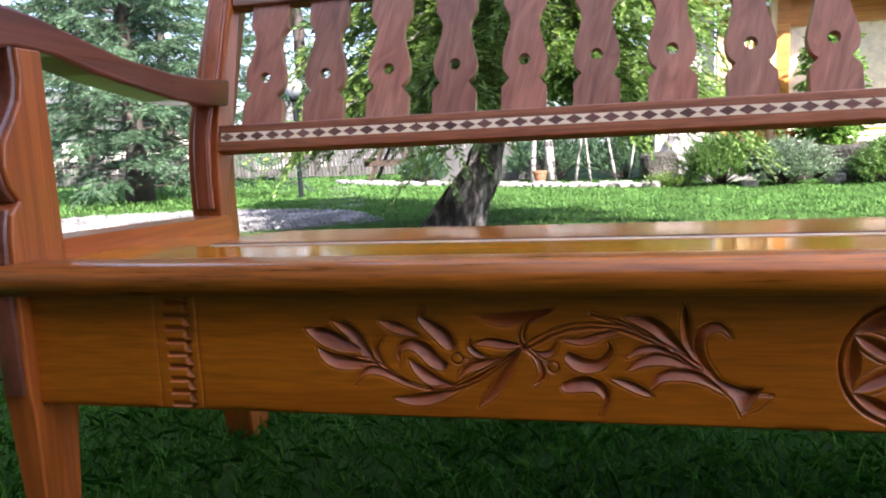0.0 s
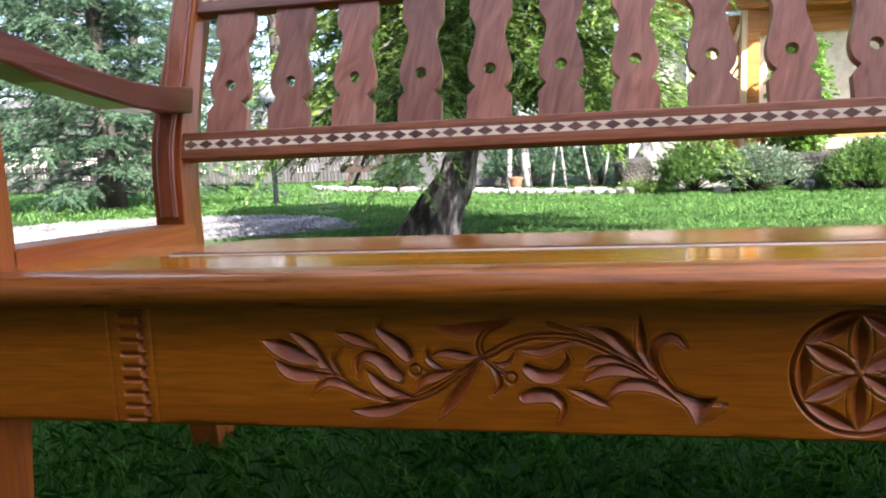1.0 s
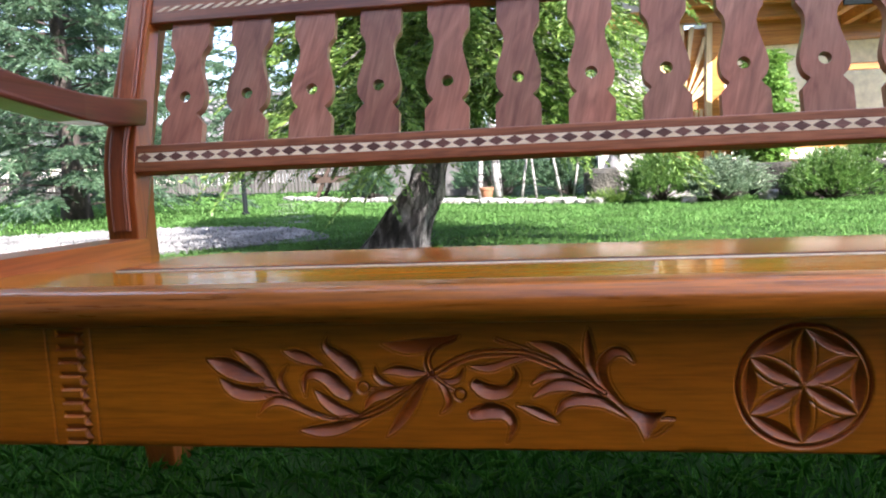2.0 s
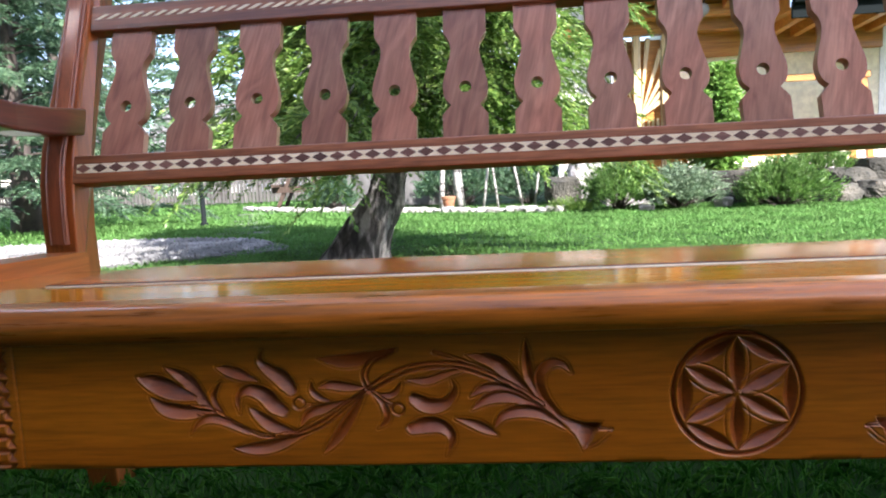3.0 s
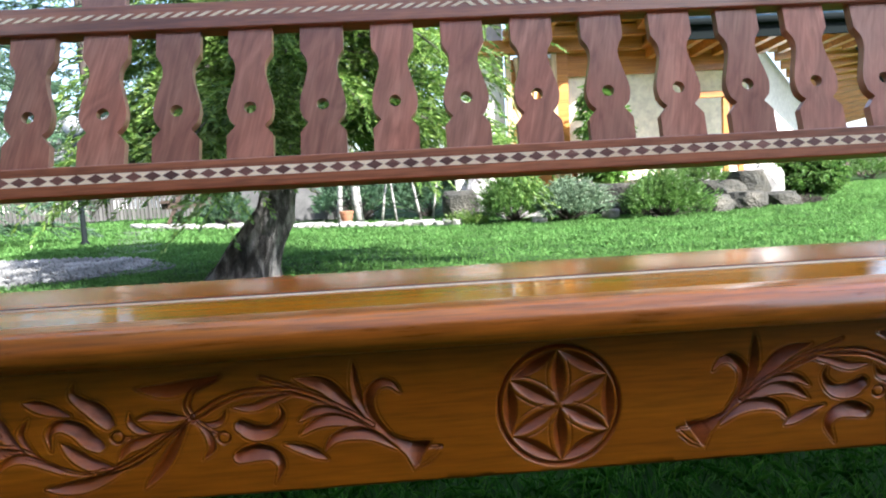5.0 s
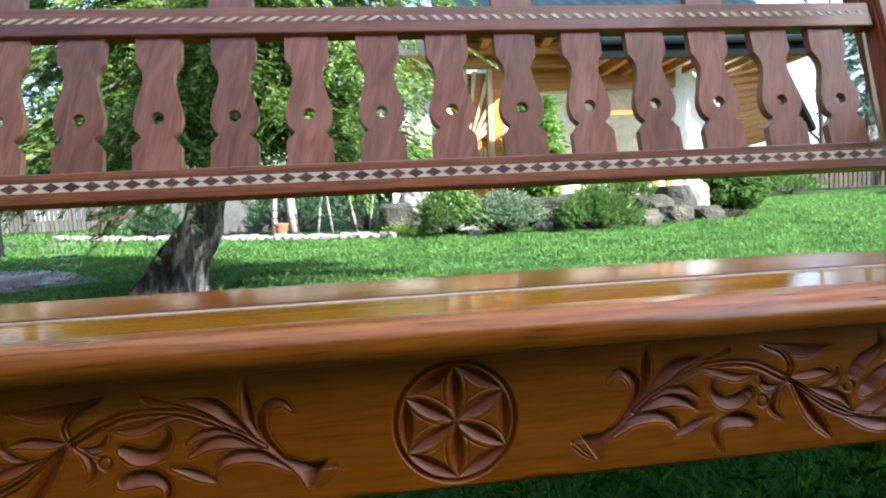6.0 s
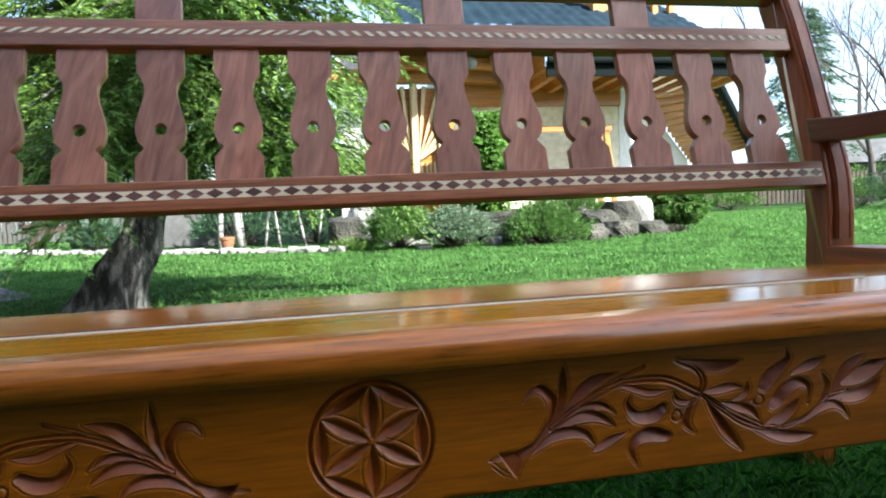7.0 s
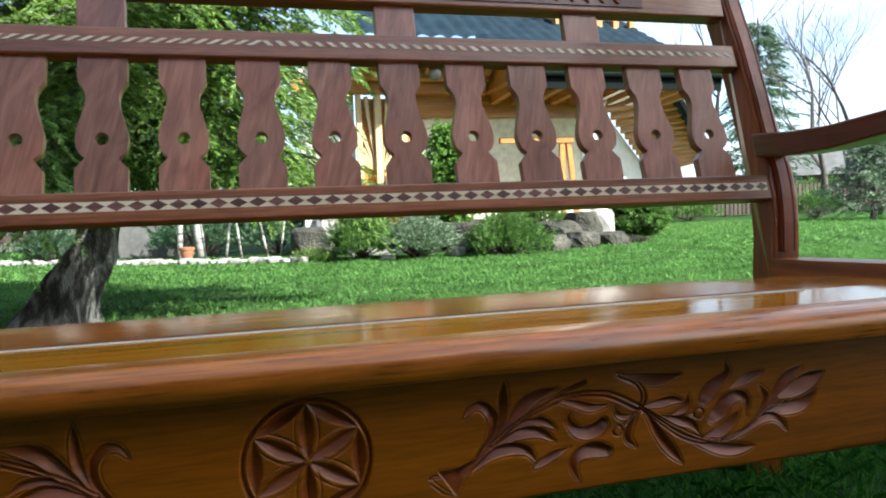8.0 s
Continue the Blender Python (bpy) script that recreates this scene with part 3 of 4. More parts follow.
# middle and rear legs of the bench, and the carved crest panels
part("rear_seat_rail", box(-HALF, HALF, 0.425, 0.448, 0.33, 0.399, 0.002), ARMWOOD, bench)
for s in (-1, 1):
    a, b = (0.20, 0.690) if s > 0 else (-0.690, -0.20)
    panel = part("carved_panel", tilted(box(a, b, -0.0045, 0.0, -0.064, 0.06), crest_z), ARMWOOD, crest, "dark carved panel of curling leaves")
    rnd = random.Random(5)
    bm = bmesh.new()
    for k in range(15):
        x = a + 0.03 + (b - a - 0.06) * k / 14
        up = 1 if k % 2 else -1
        pts = curve_points([Vector((x - 0.018, 0, -0.034 * up)), Vector((x + 0.012, 0, -0.012 * up)), Vector((x + 0.012, 0, 0.020 * up)), Vector((x - 0.010, 0, 0.034 * up))], 7)
        tube([p + Vector((0, -0.0055, 0.0)) for p in pts], [0.001 + 0.0062 * math.sin(math.pi * (i + 1) / (len(pts) + 1)) for i in range(len(pts))], 6, bm)
        pts = [Vector((x - 0.016 + 0.012 * math.cos(t), -0.0052, -0.048 + 0.010 * math.sin(t))) for t in np.linspace(0, 4.4, 9)]
        tube(pts, [0.003] * 9, 5, bm)
    part("leaf_relief", tilted(bm, crest_z), CARVED, panel, "", smooth=True)

# ---- garden materials ----
LAWN = mottled("lawn_soil", [(0.3, (0.014, 0.040, 0.007)), (0.5, (0.024, 0.062, 0.010)), (0.72, (0.044, 0.090, 0.017))], 1.1, 0.95, relief=0.6, depth=0.03, jitter=False)
GRASS = leafy("grass_blades", (0.105, 0.255, 0.058), (0.150, 0.325, 0.080), (0.205, 0.385, 0.110), 0.6, 0.35)
# darker than GRASS: the bench's shade is put into the blade colour
LONGGRASS_SHADED = leafy("long_grass_blades_shaded", (0.016, 0.090, 0.007), (0.050, 0.200, 0.016), (0.15, 0.37, 0.045), 0.7, 0.35)
# dark noise clumps put the crown's inner shade into the spray colour
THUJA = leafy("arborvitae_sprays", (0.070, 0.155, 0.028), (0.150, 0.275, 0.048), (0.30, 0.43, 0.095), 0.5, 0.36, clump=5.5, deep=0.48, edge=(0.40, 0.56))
for blades in (GRASS, LONGGRASS_SHADED, LAWN):
    blades.node_tree.nodes["Principled BSDF"].inputs["Specular IOR Level"].default_value = 0.12
CONE = leafy("clipped_thuja_scales", (0.11, 0.26, 0.045), (0.20, 0.39, 0.070), (0.29, 0.48, 0.10), 0.5, 0.4)
PINE = leafy("blue_green_needles", (0.045, 0.105, 0.055), (0.095, 0.185, 0.095), (0.17, 0.28, 0.145), 0.5, 0.35)
SHRUB = leafy("dwarf_conifer_needles", (0.055, 0.14, 0.028), (0.12, 0.25, 0.048), (0.21, 0.36, 0.080), 0.5, 0.35)
SILVER = leafy("silver_juniper_needles", (0.085, 0.155, 0.085), (0.17, 0.26, 0.145), (0.29, 0.39, 0.23), 0.55, 0.2)
BARK = mottled("grey_brown_bark", [(0.32, (0.020, 0.018, 0.016)), (0.47, (0.085, 0.078, 0.070)), (0.62, (0.38, 0.365, 0.34))], 19, 0.9, relief=1.0, depth=0.04, stretch=(1, 1, 0.26))
TWIG = mottled("grey_twigs", [(0.3, (0.045, 0.036, 0.030)), (0.7, (0.10, 0.082, 0.068))], 6, 0.9)
BIRCH = mottled("white_birch_bark", [(0.34, (0.06, 0.055, 0.05)), (0.46, (0.34, 0.33, 0.30)), (0.7, (0.50, 0.48, 0.45))], 5, 0.7, stretch=(1, 1, 4))
STONE = mottled("grey_boulder", [(0.3, (0.024, 0.025, 0.018)), (0.5, (0.056, 0.054, 0.040)), (0.72, (0.125, 0.115, 0.088))], 4, 0.85, relief=0.9, depth=0.04)
PALESTONE = mottled("pale_limestone", [(0.3, (0.26, 0.25, 0.225)), (0.7, (0.50, 0.485, 0.45))], 9, 0.85, relief=0.7, depth=0.02)
GRAVEL = mottled("pale_gravel", [(0.3, (0.075, 0.078, 0.074)), (0.55, (0.15, 0.153, 0.147)), (0.75, (0.24, 0.242, 0.232))], 14, 0.9, relief=1.0, depth=0.02, jitter=False)
PEBBLE = mottled("pebbles", [(0.25, (0.065, 0.067, 0.062)), (0.5, (0.18, 0.182, 0.172)), (0.75, (0.42, 0.42, 0.40))], 3, 0.8)
RENDERWALL = mottled("cream_render", [(0.3, (0.84, 0.815, 0.65)), (0.7, (0.88, 0.86, 0.70))], 1.5, 0.9, relief=0.3, depth=0.004)
WHITEWALL = mottled("white_render", [(0.3, (0.76, 0.74, 0.69)), (0.7, (0.83, 0.81, 0.76))], 1.5, 0.9, relief=0.3, depth=0.004)
PLINTH = mottled("grey_plinth_render", [(0.3, (0.085, 0.085, 0.082)), (0.7, (0.15, 0.15, 0.142))], 3, 0.9)
PINEWOOD = wood("honey_pine_timber", (0.40, 0.15, 0.022), (0.54, 0.225, 0.034), (0.66, 0.31, 0.056), "x", 0.5, 0.2)
PALEPINE = wood("pale_yellow_pine", (0.60, 0.43, 0.20), (0.72, 0.55, 0.29), (0.80, 0.65, 0.38), "z", 0.5, 0.1)
TILE = mottled("slate_blue_roof_tile", [(0.3, (0.007, 0.017, 0.027)), (0.7, (0.016, 0.033, 0.048))], 4, 0.7, relief=0.2, depth=0.004)
TILE.node_tree.nodes["Principled BSDF"].inputs["Specular IOR Level"].default_value = 0.08
GREYFENCE = wood("weathered_grey_picket", (0.075, 0.072, 0.064), (0.13, 0.124, 0.11), (0.20, 0.19, 0.17), "z", 0.8, 0.0, vary=0.2)
BROWNFENCE = wood("brown_picket", (0.030, 0.020, 0.013), (0.052, 0.036, 0.024), (0.085, 0.060, 0.040), "z", 0.8, 0.0, vary=0.25)
DARKTIMBER = wood("dark_brown_timber", (0.035, 0.022, 0.014), (0.060, 0.038, 0.024), (0.10, 0.062, 0.040), "x", 0.6, 0.1)
IRON, _, _, _b = material("black_painted_iron", 0.9)
_b.inputs["Base Color"].default_value = (0.010, 0.013, 0.013, 1)
_b.inputs["Specular IOR Level"].default_value = 0.03
OPAL, _, _, _b = material("milky_lamp_glass", 0.2)
_b.inputs["Base Color"].default_value = (0.42, 0.44, 0.45, 1)
_b.inputs["Transmission Weight"].default_value = 0.5
DARKGLASS, _, _, _b = material("window_glass", 0.04)
_b.inputs["Base Color"].default_value = (0.03, 0.035, 0.04, 1)
CLAY = mottled("orange_clay", [(0.3, (0.26, 0.11, 0.05)), (0.7, (0.36, 0.17, 0.085))], 12, 0.8)
PATHSTONE = mottled("grey_flagstone", [(0.3, (0.085, 0.085, 0.075)), (0.7, (0.17, 0.168, 0.152))], 5, 0.85, relief=0.5, depth=0.01)


# ---- garden helpers ----
def quick_mesh(name, co, faces, mat, parent=None, label="", smooth=False):
    me = bpy.data.meshes.new(name)
    co, faces = np.asarray(co, dtype=np.float32), np.asarray(faces, dtype=np.int32)
    k = faces.shape[1]
    me.vertices.add(len(co))
    me.vertices.foreach_set("co", co.ravel())
    me.loops.add(faces.size)
    me.loops.foreach_set("vertex_index", faces.ravel())
    me.polygons.add(len(faces))
    me.polygons.foreach_set("loop_start", np.arange(len(faces), dtype=np.int32) * k)
    me.polygons.foreach_set("loop_total", np.full(len(faces), k, dtype=np.int32))
    if smooth:
        me.polygons.foreach_set("use_smooth", np.ones(len(faces), dtype=bool))
    me.update(calc_edges=True)
    me.materials.append(mat)
    ob = new(name, me)
    ob.parent = parent
    return tagged(ob, label)


def unit(v):
    return v / (np.linalg.norm(v, axis=-1, keepdims=True) + 1e-9)


def leaf_cards(rng, base, way, length, width):
    """Pointed leaves: four corners each, lying about their own direction with a random turn."""
    n = len(base)
    side = unit(np.cross(way, rng.normal(size=(n, 3))))
    mid = base + way * (length * 0.45)[:, None]
    co = np.stack([base, mid + side * (width / 2)[:, None], base + way * length[:, None], mid - side * (width / 2)[:, None]], 1).reshape(-1, 3)
    return co, np.arange(4 * n).reshape(n, 4)


def sprays(rng, roots, ways, length, leaflets, leaf_len, leaf_wid, spread=0.75):
    """Feathered twigs: leaflets set along each twig, swept forward to both sides."""
    n = len(roots)
    side = unit(np.cross(ways, rng.normal(size=(n, 3)) * 0.35 + np.array([0, 0, 1.0])))
    t = (np.arange(leaflets) + 0.5) / leaflets
    sign = np.where(np.arange(leaflets) % 2 == 0, 1.0, -1.0)
    L = length * rng.uniform(0.65, 1.25, n)
    sag = np.array([0, 0, -0.22])
    base = roots[:, None] + ways[:, None] * (t[None, :, None] * L[:, None, None]) + sag * (t ** 2)[None, :, None] * L[:, None, None]
    way = unit(ways[:, None] + side[:, None] * (sign * spread * (1.15 - 0.7 * t))[None, :, None] + rng.normal(size=(n, leaflets, 3)) * 0.22 + sag * 0.5)
    ll = leaf_len * (1.25 - 0.7 * t)[None] * rng.uniform(0.7, 1.3, (n, leaflets))
    return leaf_cards(rng, base.reshape(-1, 3), way.reshape(-1, 3), ll.ravel(), np.full(n * leaflets, leaf_wid) * rng.uniform(0.7, 1.3, n * leaflets))


def conifer(name, label, at, height, reach, low, limbs, per_limb, mat, seed, lean=(0, 0), droop=0.35, leaf_len=0.05, leaf_wid=0.016, twig=0.28, leaflets=20,
            trunk_r=0.12, bark=None, taper=1.0, up=0.25, trunk_path=None, category="tree", flat=1.0, hang=0.0, bias=1.0):
    """A needle tree: tapered trunk, limbs that sweep out and droop, feathered twigs along them."""
    rng = np.random.default_rng(seed)
    tree = thing(name, label, category, at)
    path = trunk_path or [Vector((lean[0] * t, lean[1] * t, height * t)) for t in np.linspace(0, 1, 9)]
    n = len(path)
    zs = np.array([p.z for p in path])
    sides = 14 if trunk_path is None else 44
    bm = tube(path, [trunk_r * (1 - 0.85 * i / (n - 1)) * (1 + 0.38 * math.exp(-max(p.z, 0) / 0.10)) for i, p in enumerate(path)], sides)
    for v in bm.verts:
        v.co += Vector((noise.noise(v.co * 7), noise.noise(v.co * 7 + Vector((9, 0, 0))), 0)) * trunk_r * 0.13
        if trunk_path:             # long uneven ridges of bark, and roots that spread at the foot
            c = Vector((np.interp(v.co.z, zs, [p.x for p in path]), np.interp(v.co.z, zs, [p.y for p in path]), v.co.z))
            d = v.co - c
            a = math.atan2(d.y, d.x)
            ridge = noise.noise(Vector((math.cos(a) * 5, math.sin(a) * 5, v.co.z * 2.6))) * 0.14 + noise.noise(Vector((math.cos(a) * 13, math.sin(a) * 13, v.co.z * 7))) * 0.08
            v.co += d * (ridge + 0.16 * math.sin(5 * a + 1) * math.exp(-max(v.co.z, 0) / 0.12))
    part("trunk", bm, bark or BARK, tree, smooth=True)
    bm = bmesh.new()
    roots, ways = [], []
    for k in range(limbs):
        f = ((k + rng.uniform()) / limbs) ** bias
        z = low + (height * 0.97 - low) * f
        c = Vector((np.interp(z, zs, [p.x for p in path]), np.interp(z, zs, [p.y for p in path]), z))
        az = k * 2.399 + rng.uniform(-0.4, 0.4)
        ln = reach * ((1 - f) ** taper * 0.85 + 0.15) * rng.uniform(0.6, 1.12)
        d = Vector((math.cos(az), math.sin(az) * flat, 0))
        pts = [c + d * (ln * t) + Vector((0, 0, ln * (up * t - droop * t * t))) for t in np.linspace(0, 1, 7)]
        tube(pts, [0.018 * (1 - 0.8 * i / 6) for i in range(7)], 4, bm, False)
        for j in range(per_limb):
            t = 0.18 + 0.82 * (j + rng.uniform()) / per_limb
            i = min(int(t * 6), 5)
            q = pts[i].lerp(pts[i + 1], t * 6 - i)
            a2 = az + rng.choice([-1, 1]) * rng.uniform(0.1, 1.25)
            w = np.array([math.cos(a2), math.sin(a2), rng.uniform(-0.55, 0.30) - droop * 0.35 - hang])
            roots.append(np.array(q) + rng.normal(size=3) * 0.035)
            ways.append(w)
    tagged(part("branchwork", bm, bark or BARK, tree), kind="stuff")
    co, fa = sprays(rng, np.array(roots), unit(np.array(ways)), twig, leaflets, leaf_len, leaf_wid)
    tagged(quick_mesh("foliage", co, fa, mat, tree), kind="stuff")
    return tree


def bush(name, label, at, rx, rz, mat, seed, count=260, leaf_len=0.05, leaf_wid=0.013, twig=0.17, upright=0.8, group="low shrubs by the house"):
    """A low shrub of many upright feathered twigs with dark stems inside."""
    rng = np.random.default_rng(seed)
    b = thing(name, label, "shrub", at, group=group)
    a, r = rng.uniform(0, 2 * math.pi, count), np.sqrt(rng.uniform(0, 1, count))
    lump = 1 + 0.22 * np.sin(3 * a + seed) + 0.12 * np.sin(7 * a + 2 * seed)
    top = rz * np.sqrt(np.clip(1 - (r * 0.9) ** 2, 0.05, 1)) * rng.uniform(0.55, 1.08, count)
    tip = np.stack([rx * r * lump * np.cos(a), rx * r * lump * np.sin(a), top], 1)
    way = unit(np.stack([np.cos(a) * r * 0.9, np.sin(a) * r * 0.9, np.full(count, upright)], 1) + rng.normal(size=(count, 3)) * 0.25)
    roots = tip - way * twig * 0.8
    roots[:, 2] = np.maximum(roots[:, 2], 0.02)
    bm = bmesh.new()
    for i in range(0, count, 12):
        tube([Vector((0, 0, 0)), Vector(roots[i]) * 0.6, Vector(roots[i])], [0.008, 0.005, 0.003], 4, bm, False)
    tagged(part("branchwork", bm, TWIG, b), kind="stuff")
    co, fa = sprays(rng, roots, way, twig, 26, leaf_len * 0.8, leaf_wid * 0.68)
    tagged(quick_mesh("foliage", co, fa, mat, b), kind="stuff")
    return b


def boulder_mesh(seed, sx, sy, sz, rough=0.28):
    bm = bmesh.new()
    bmesh.ops.create_icosphere(bm, subdivisions=3, radius=1)
    off = Vector((seed * 3.7, seed * 1.9, seed))
    for v in bm.verts:
        k = 1 + rough * noise.noise(v.co * 1.3 + off) + rough * 0.5 * noise.noise(v.co * 3.1 + off)
        c = v.co * k
        v.co = Vector((max(-0.82, min(0.82, c.x)) * sx, max(-0.8, min(0.8, c.y)) * sy, (max(-0.75, min(0.72, c.z)) + 0.70) * sz))
    return mesh_of("boulder", bm)


def rock(at, size, seed, mat=None, label="grey boulder in the rockery by the house", rz=0.0, group="rockery boulders"):
    ob = part("boulder", boulder_mesh(seed, *size), mat or STONE, None, label)
    tagged(ob, category="boulder", group=group)
    ob.matrix_basis = pose(*at, 0, 0, rz)
    return ob


def picket_fence(name, label, x0, y0, x1, y1, height, pitch, width, mat, rails, post_every=14):
    """Posts, two rails and separate pickets with pointed heads."""
    ln = math.hypot(x1 - x0, y1 - y0)
    f = thing(name, label, "fence", (x0, y0, 0), rz=math.degrees(math.atan2(y1 - y0, x1 - x0)))
    me = mesh_of("picket", prism([(-width / 2, 0.05), (width / 2, 0.05), (width / 2, height - width * 0.6), (0, height), (-width / 2, height - width * 0.6)], "y", -0.012, 0.012))
    me.materials.append(mat)
    pm = mesh_of("post", box(-0.05, 0.05, 0.03, 0.13, 0, height + 0.03))
    pm.materials.append(mat)
    rng = random.Random(3)
    n = int(ln / pitch)
    for i in range(n):
        ob = part("picket", me, None, f)
        ob.matrix_basis = pose(i * pitch, 0, rng.uniform(-0.012, 0.012), 0, rng.uniform(-1.2, 1.2), 0)
        if i % post_every == 0:
            part("post", pm, None, f).matrix_basis = pose(i * pitch, 0, 0)
    for z in rails:
        part("rail", box(0, ln, 0.014, 0.05, z, z + 0.07), mat, f)
    return f


# ---- ground, gravel, path ----
def lie(x, y):
    return 0.018 * noise.noise(Vector((x * 0.35, y * 0.35, 0)))


xs = np.unique(np.concatenate([np.linspace(-400, -20, 12), np.linspace(-20, 20, 100), np.linspace(20, 400, 12)]))
ys = np.unique(np.concatenate([np.linspace(-400, -6, 10), np.linspace(-6, 20, 80), np.linspace(20, 400, 12)]))
X, Y = np.meshgrid(xs, ys)
Zg = np.array([[lie(x, y) if -15 < x < 15 and 2.2 < y < 16 else 0.0 for x in xs] for y in ys])
gi = np.arange(X.size).reshape(X.shape)
ground = quick_mesh("ground", np.stack([X, Y, Zg], -1).reshape(-1, 3), np.stack([gi[:-1, :-1], gi[:-1, 1:], gi[1:, 1:], gi[1:, :-1]], -1).reshape(-1, 4), LAWN, smooth=True)
tagged(ground, "green lawn stretching across the garden", "lawn", kind="structure")


def patch_outline(cx, cy, rx, ry, seed, n=40):
    return [(cx + rx * (1 + 0.18 * noise.noise(Vector((math.cos(a) * 1.5 + seed, math.sin(a) * 1.5, 0)))) * math.cos(a),
             cy + ry * (1 + 0.18 * noise.noise(Vector((math.cos(a) * 1.5, seed + math.sin(a) * 1.5, 4)))) * math.sin(a)) for a in [2 * math.pi * k / n for k in range(n)]]


GRAVEL_AT = (-3.85, 4.65, 1.85, 1.10)
gravel_bed = tagged(part("gravel", prism(patch_outline(*GRAVEL_AT, 2.0), "z", -0.05, 0.016), GRAVEL), "pale crushed gravel bed in the lawn", "gravel", kind="structure")
rng = np.random.default_rng(11)
count = 7000
a, r = rng.uniform(0, 2 * math.pi, count), np.sqrt(rng.uniform(0, 1, count)) * 0.98
cen = np.stack([GRAVEL_AT[0] + GRAVEL_AT[2] * r * np.cos(a), GRAVEL_AT[1] + GRAVEL_AT[3] * r * np.sin(a), np.full(count, 0.018)], 1)
octa = np.array([(1, 0, 0), (0, 1, 0), (-1, 0, 0), (0, -1, 0), (0, 0, 0.8), (0, 0, -0.6)])
tri = np.array([(0, 1, 4), (1, 2, 4), (2, 3, 4), (3, 0, 4), (1, 0, 5), (2, 1, 5), (3, 2, 5), (0, 3, 5)])
size = rng.uniform(0.011, 0.030, (count, 1, 1)) * rng.uniform(0.6, 1.3, (count, 6, 3))
co = cen[:, None] + octa[None] * size
tagged(quick_mesh("pebbles", co.reshape(-1, 3), (tri[None] + 6 * np.arange(count)[:, None, None]).reshape(-1, 3), PEBBLE), "loose pale pebbles on the gravel bed", "pebbles", kind="stuff")

for i, (x, y) in enumerate([(-2.75, 6.15), (-2.98, 6.8), (-3.22, 7.5), (-3.45, 8.2), (-3.72, 9.0), (-3.95, 9.8)]):
    ob = part("stepping_stone", prism(patch_outline(0, 0, 0.30, 0.22, i * 1.7, 14), "z", -0.03, 0.012, 0.004, 1), PATHSTONE, None, "grey stepping stone set in the lawn")
    tagged(ob, category="paving stone", group="stepping stones")
    ob.matrix_basis = pose(x, y, 0, 0, 0, 40 * i)


# ---- grass ----
def grass(name, label, count, x0, x1, y0, y1, height, width, seed, keep=None, mat=None):
    rng = np.random.default_rng(seed)
    b = np.stack([rng.uniform(x0, x1, count), rng.uniform(y0, y1, count), np.zeros(count)], 1)
    b[:, :2] += rng.normal(size=(count, 2)) * np.array([0.35, 0.12 if y0 < 0 else 0.35])
    clump = np.sin(b[:, 0] * 9 + np.sin(b[:, 1] * 7) * 2) * np.sin(b[:, 1] * 11 + 1.3)
    if keep is not None:
        m = keep(b)
        b, clump = b[m], clump[m]
    n = len(b)
    h = height * rng.uniform(0.45, 1.25, n) * (1 + 0.3 * clump)
    lean = rng.normal(size=(n, 2)) * 0.55
    way = unit(np.concatenate([lean, np.ones((n, 1))], 1))
    sd = unit(np.concatenate([np.stack([-lean[:, 1], lean[:, 0]], 1), np.zeros((n, 1))], 1) + rng.normal(size=(n, 3)) * np.array([0.4, 0.4, 0]))
    w = (width * rng.uniform(0.6, 1.3, n))[:, None]
    mid = b + way * (h * 0.55)[:, None]
    tip = b + way * h[:, None] + np.concatenate([lean * 0.35, -0.18 * np.linalg.norm(lean, axis=1, keepdims=True)], 1) * h[:, None]
    co = np.stack([b - sd * w / 2, b + sd * w / 2, mid + sd * w * 0.4, tip, mid - sd * w * 0.4], 1).reshape(-1, 3)
    co[:, 2] += 0.0
    k = 5 * np.arange(n)[:, None]
    ob = quick_mesh(name, co, k + np.array([[0, 1, 2, 3, 4]]), mat or GRASS)
    return tagged(ob, label, "grass", kind="stuff")


grass("grass", "long green grass blades under the bench, darkened for its shade", 95000, -1.7, 2.0, -0.35, 2.2, 0.048, 0.0025, 21, mat=LONGGRASS_SHADED)
off_gravel = lambda b: ((b[:, 0] - GRAVEL_AT[0]) / GRAVEL_AT[2]) ** 2 + ((b[:, 1] - GRAVEL_AT[1]) / GRAVEL_AT[3]) ** 2 > 1.0
grass("grass", "mown green grass of the lawn", 190000, -5.0, 6.0, 2.2, 9.0, 0.040, 0.0056, 22, off_gravel)
grass("grass", "mown green grass in the far lawn", 45000, 4.0, 15.0, 6.0, 14.0, 0.055, 0.012, 23)
grass("grass", "mown green grass by the fence", 28000, -12.0, -2.0, 6.2, 14.0, 0.055, 0.012, 24)

# ---- trees ----
tp = [Vector(p) for p in curve_points([Vector((0, 0, -0.02)), Vector((0.07, 0, 0.17)), Vector((0.152, 0.01, 0.32)), Vector((0.23, 0.03, 0.50)), Vector((0.40, 0.12, 1.2)), Vector((0.46, 0.18, 2.2)), Vector((0.48, 0.2, 3.6))], 12)]
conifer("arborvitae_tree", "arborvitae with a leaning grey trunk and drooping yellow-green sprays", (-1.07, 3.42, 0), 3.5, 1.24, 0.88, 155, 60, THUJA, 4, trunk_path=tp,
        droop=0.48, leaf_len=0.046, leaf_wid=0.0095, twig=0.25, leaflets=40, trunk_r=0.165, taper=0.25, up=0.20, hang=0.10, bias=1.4)
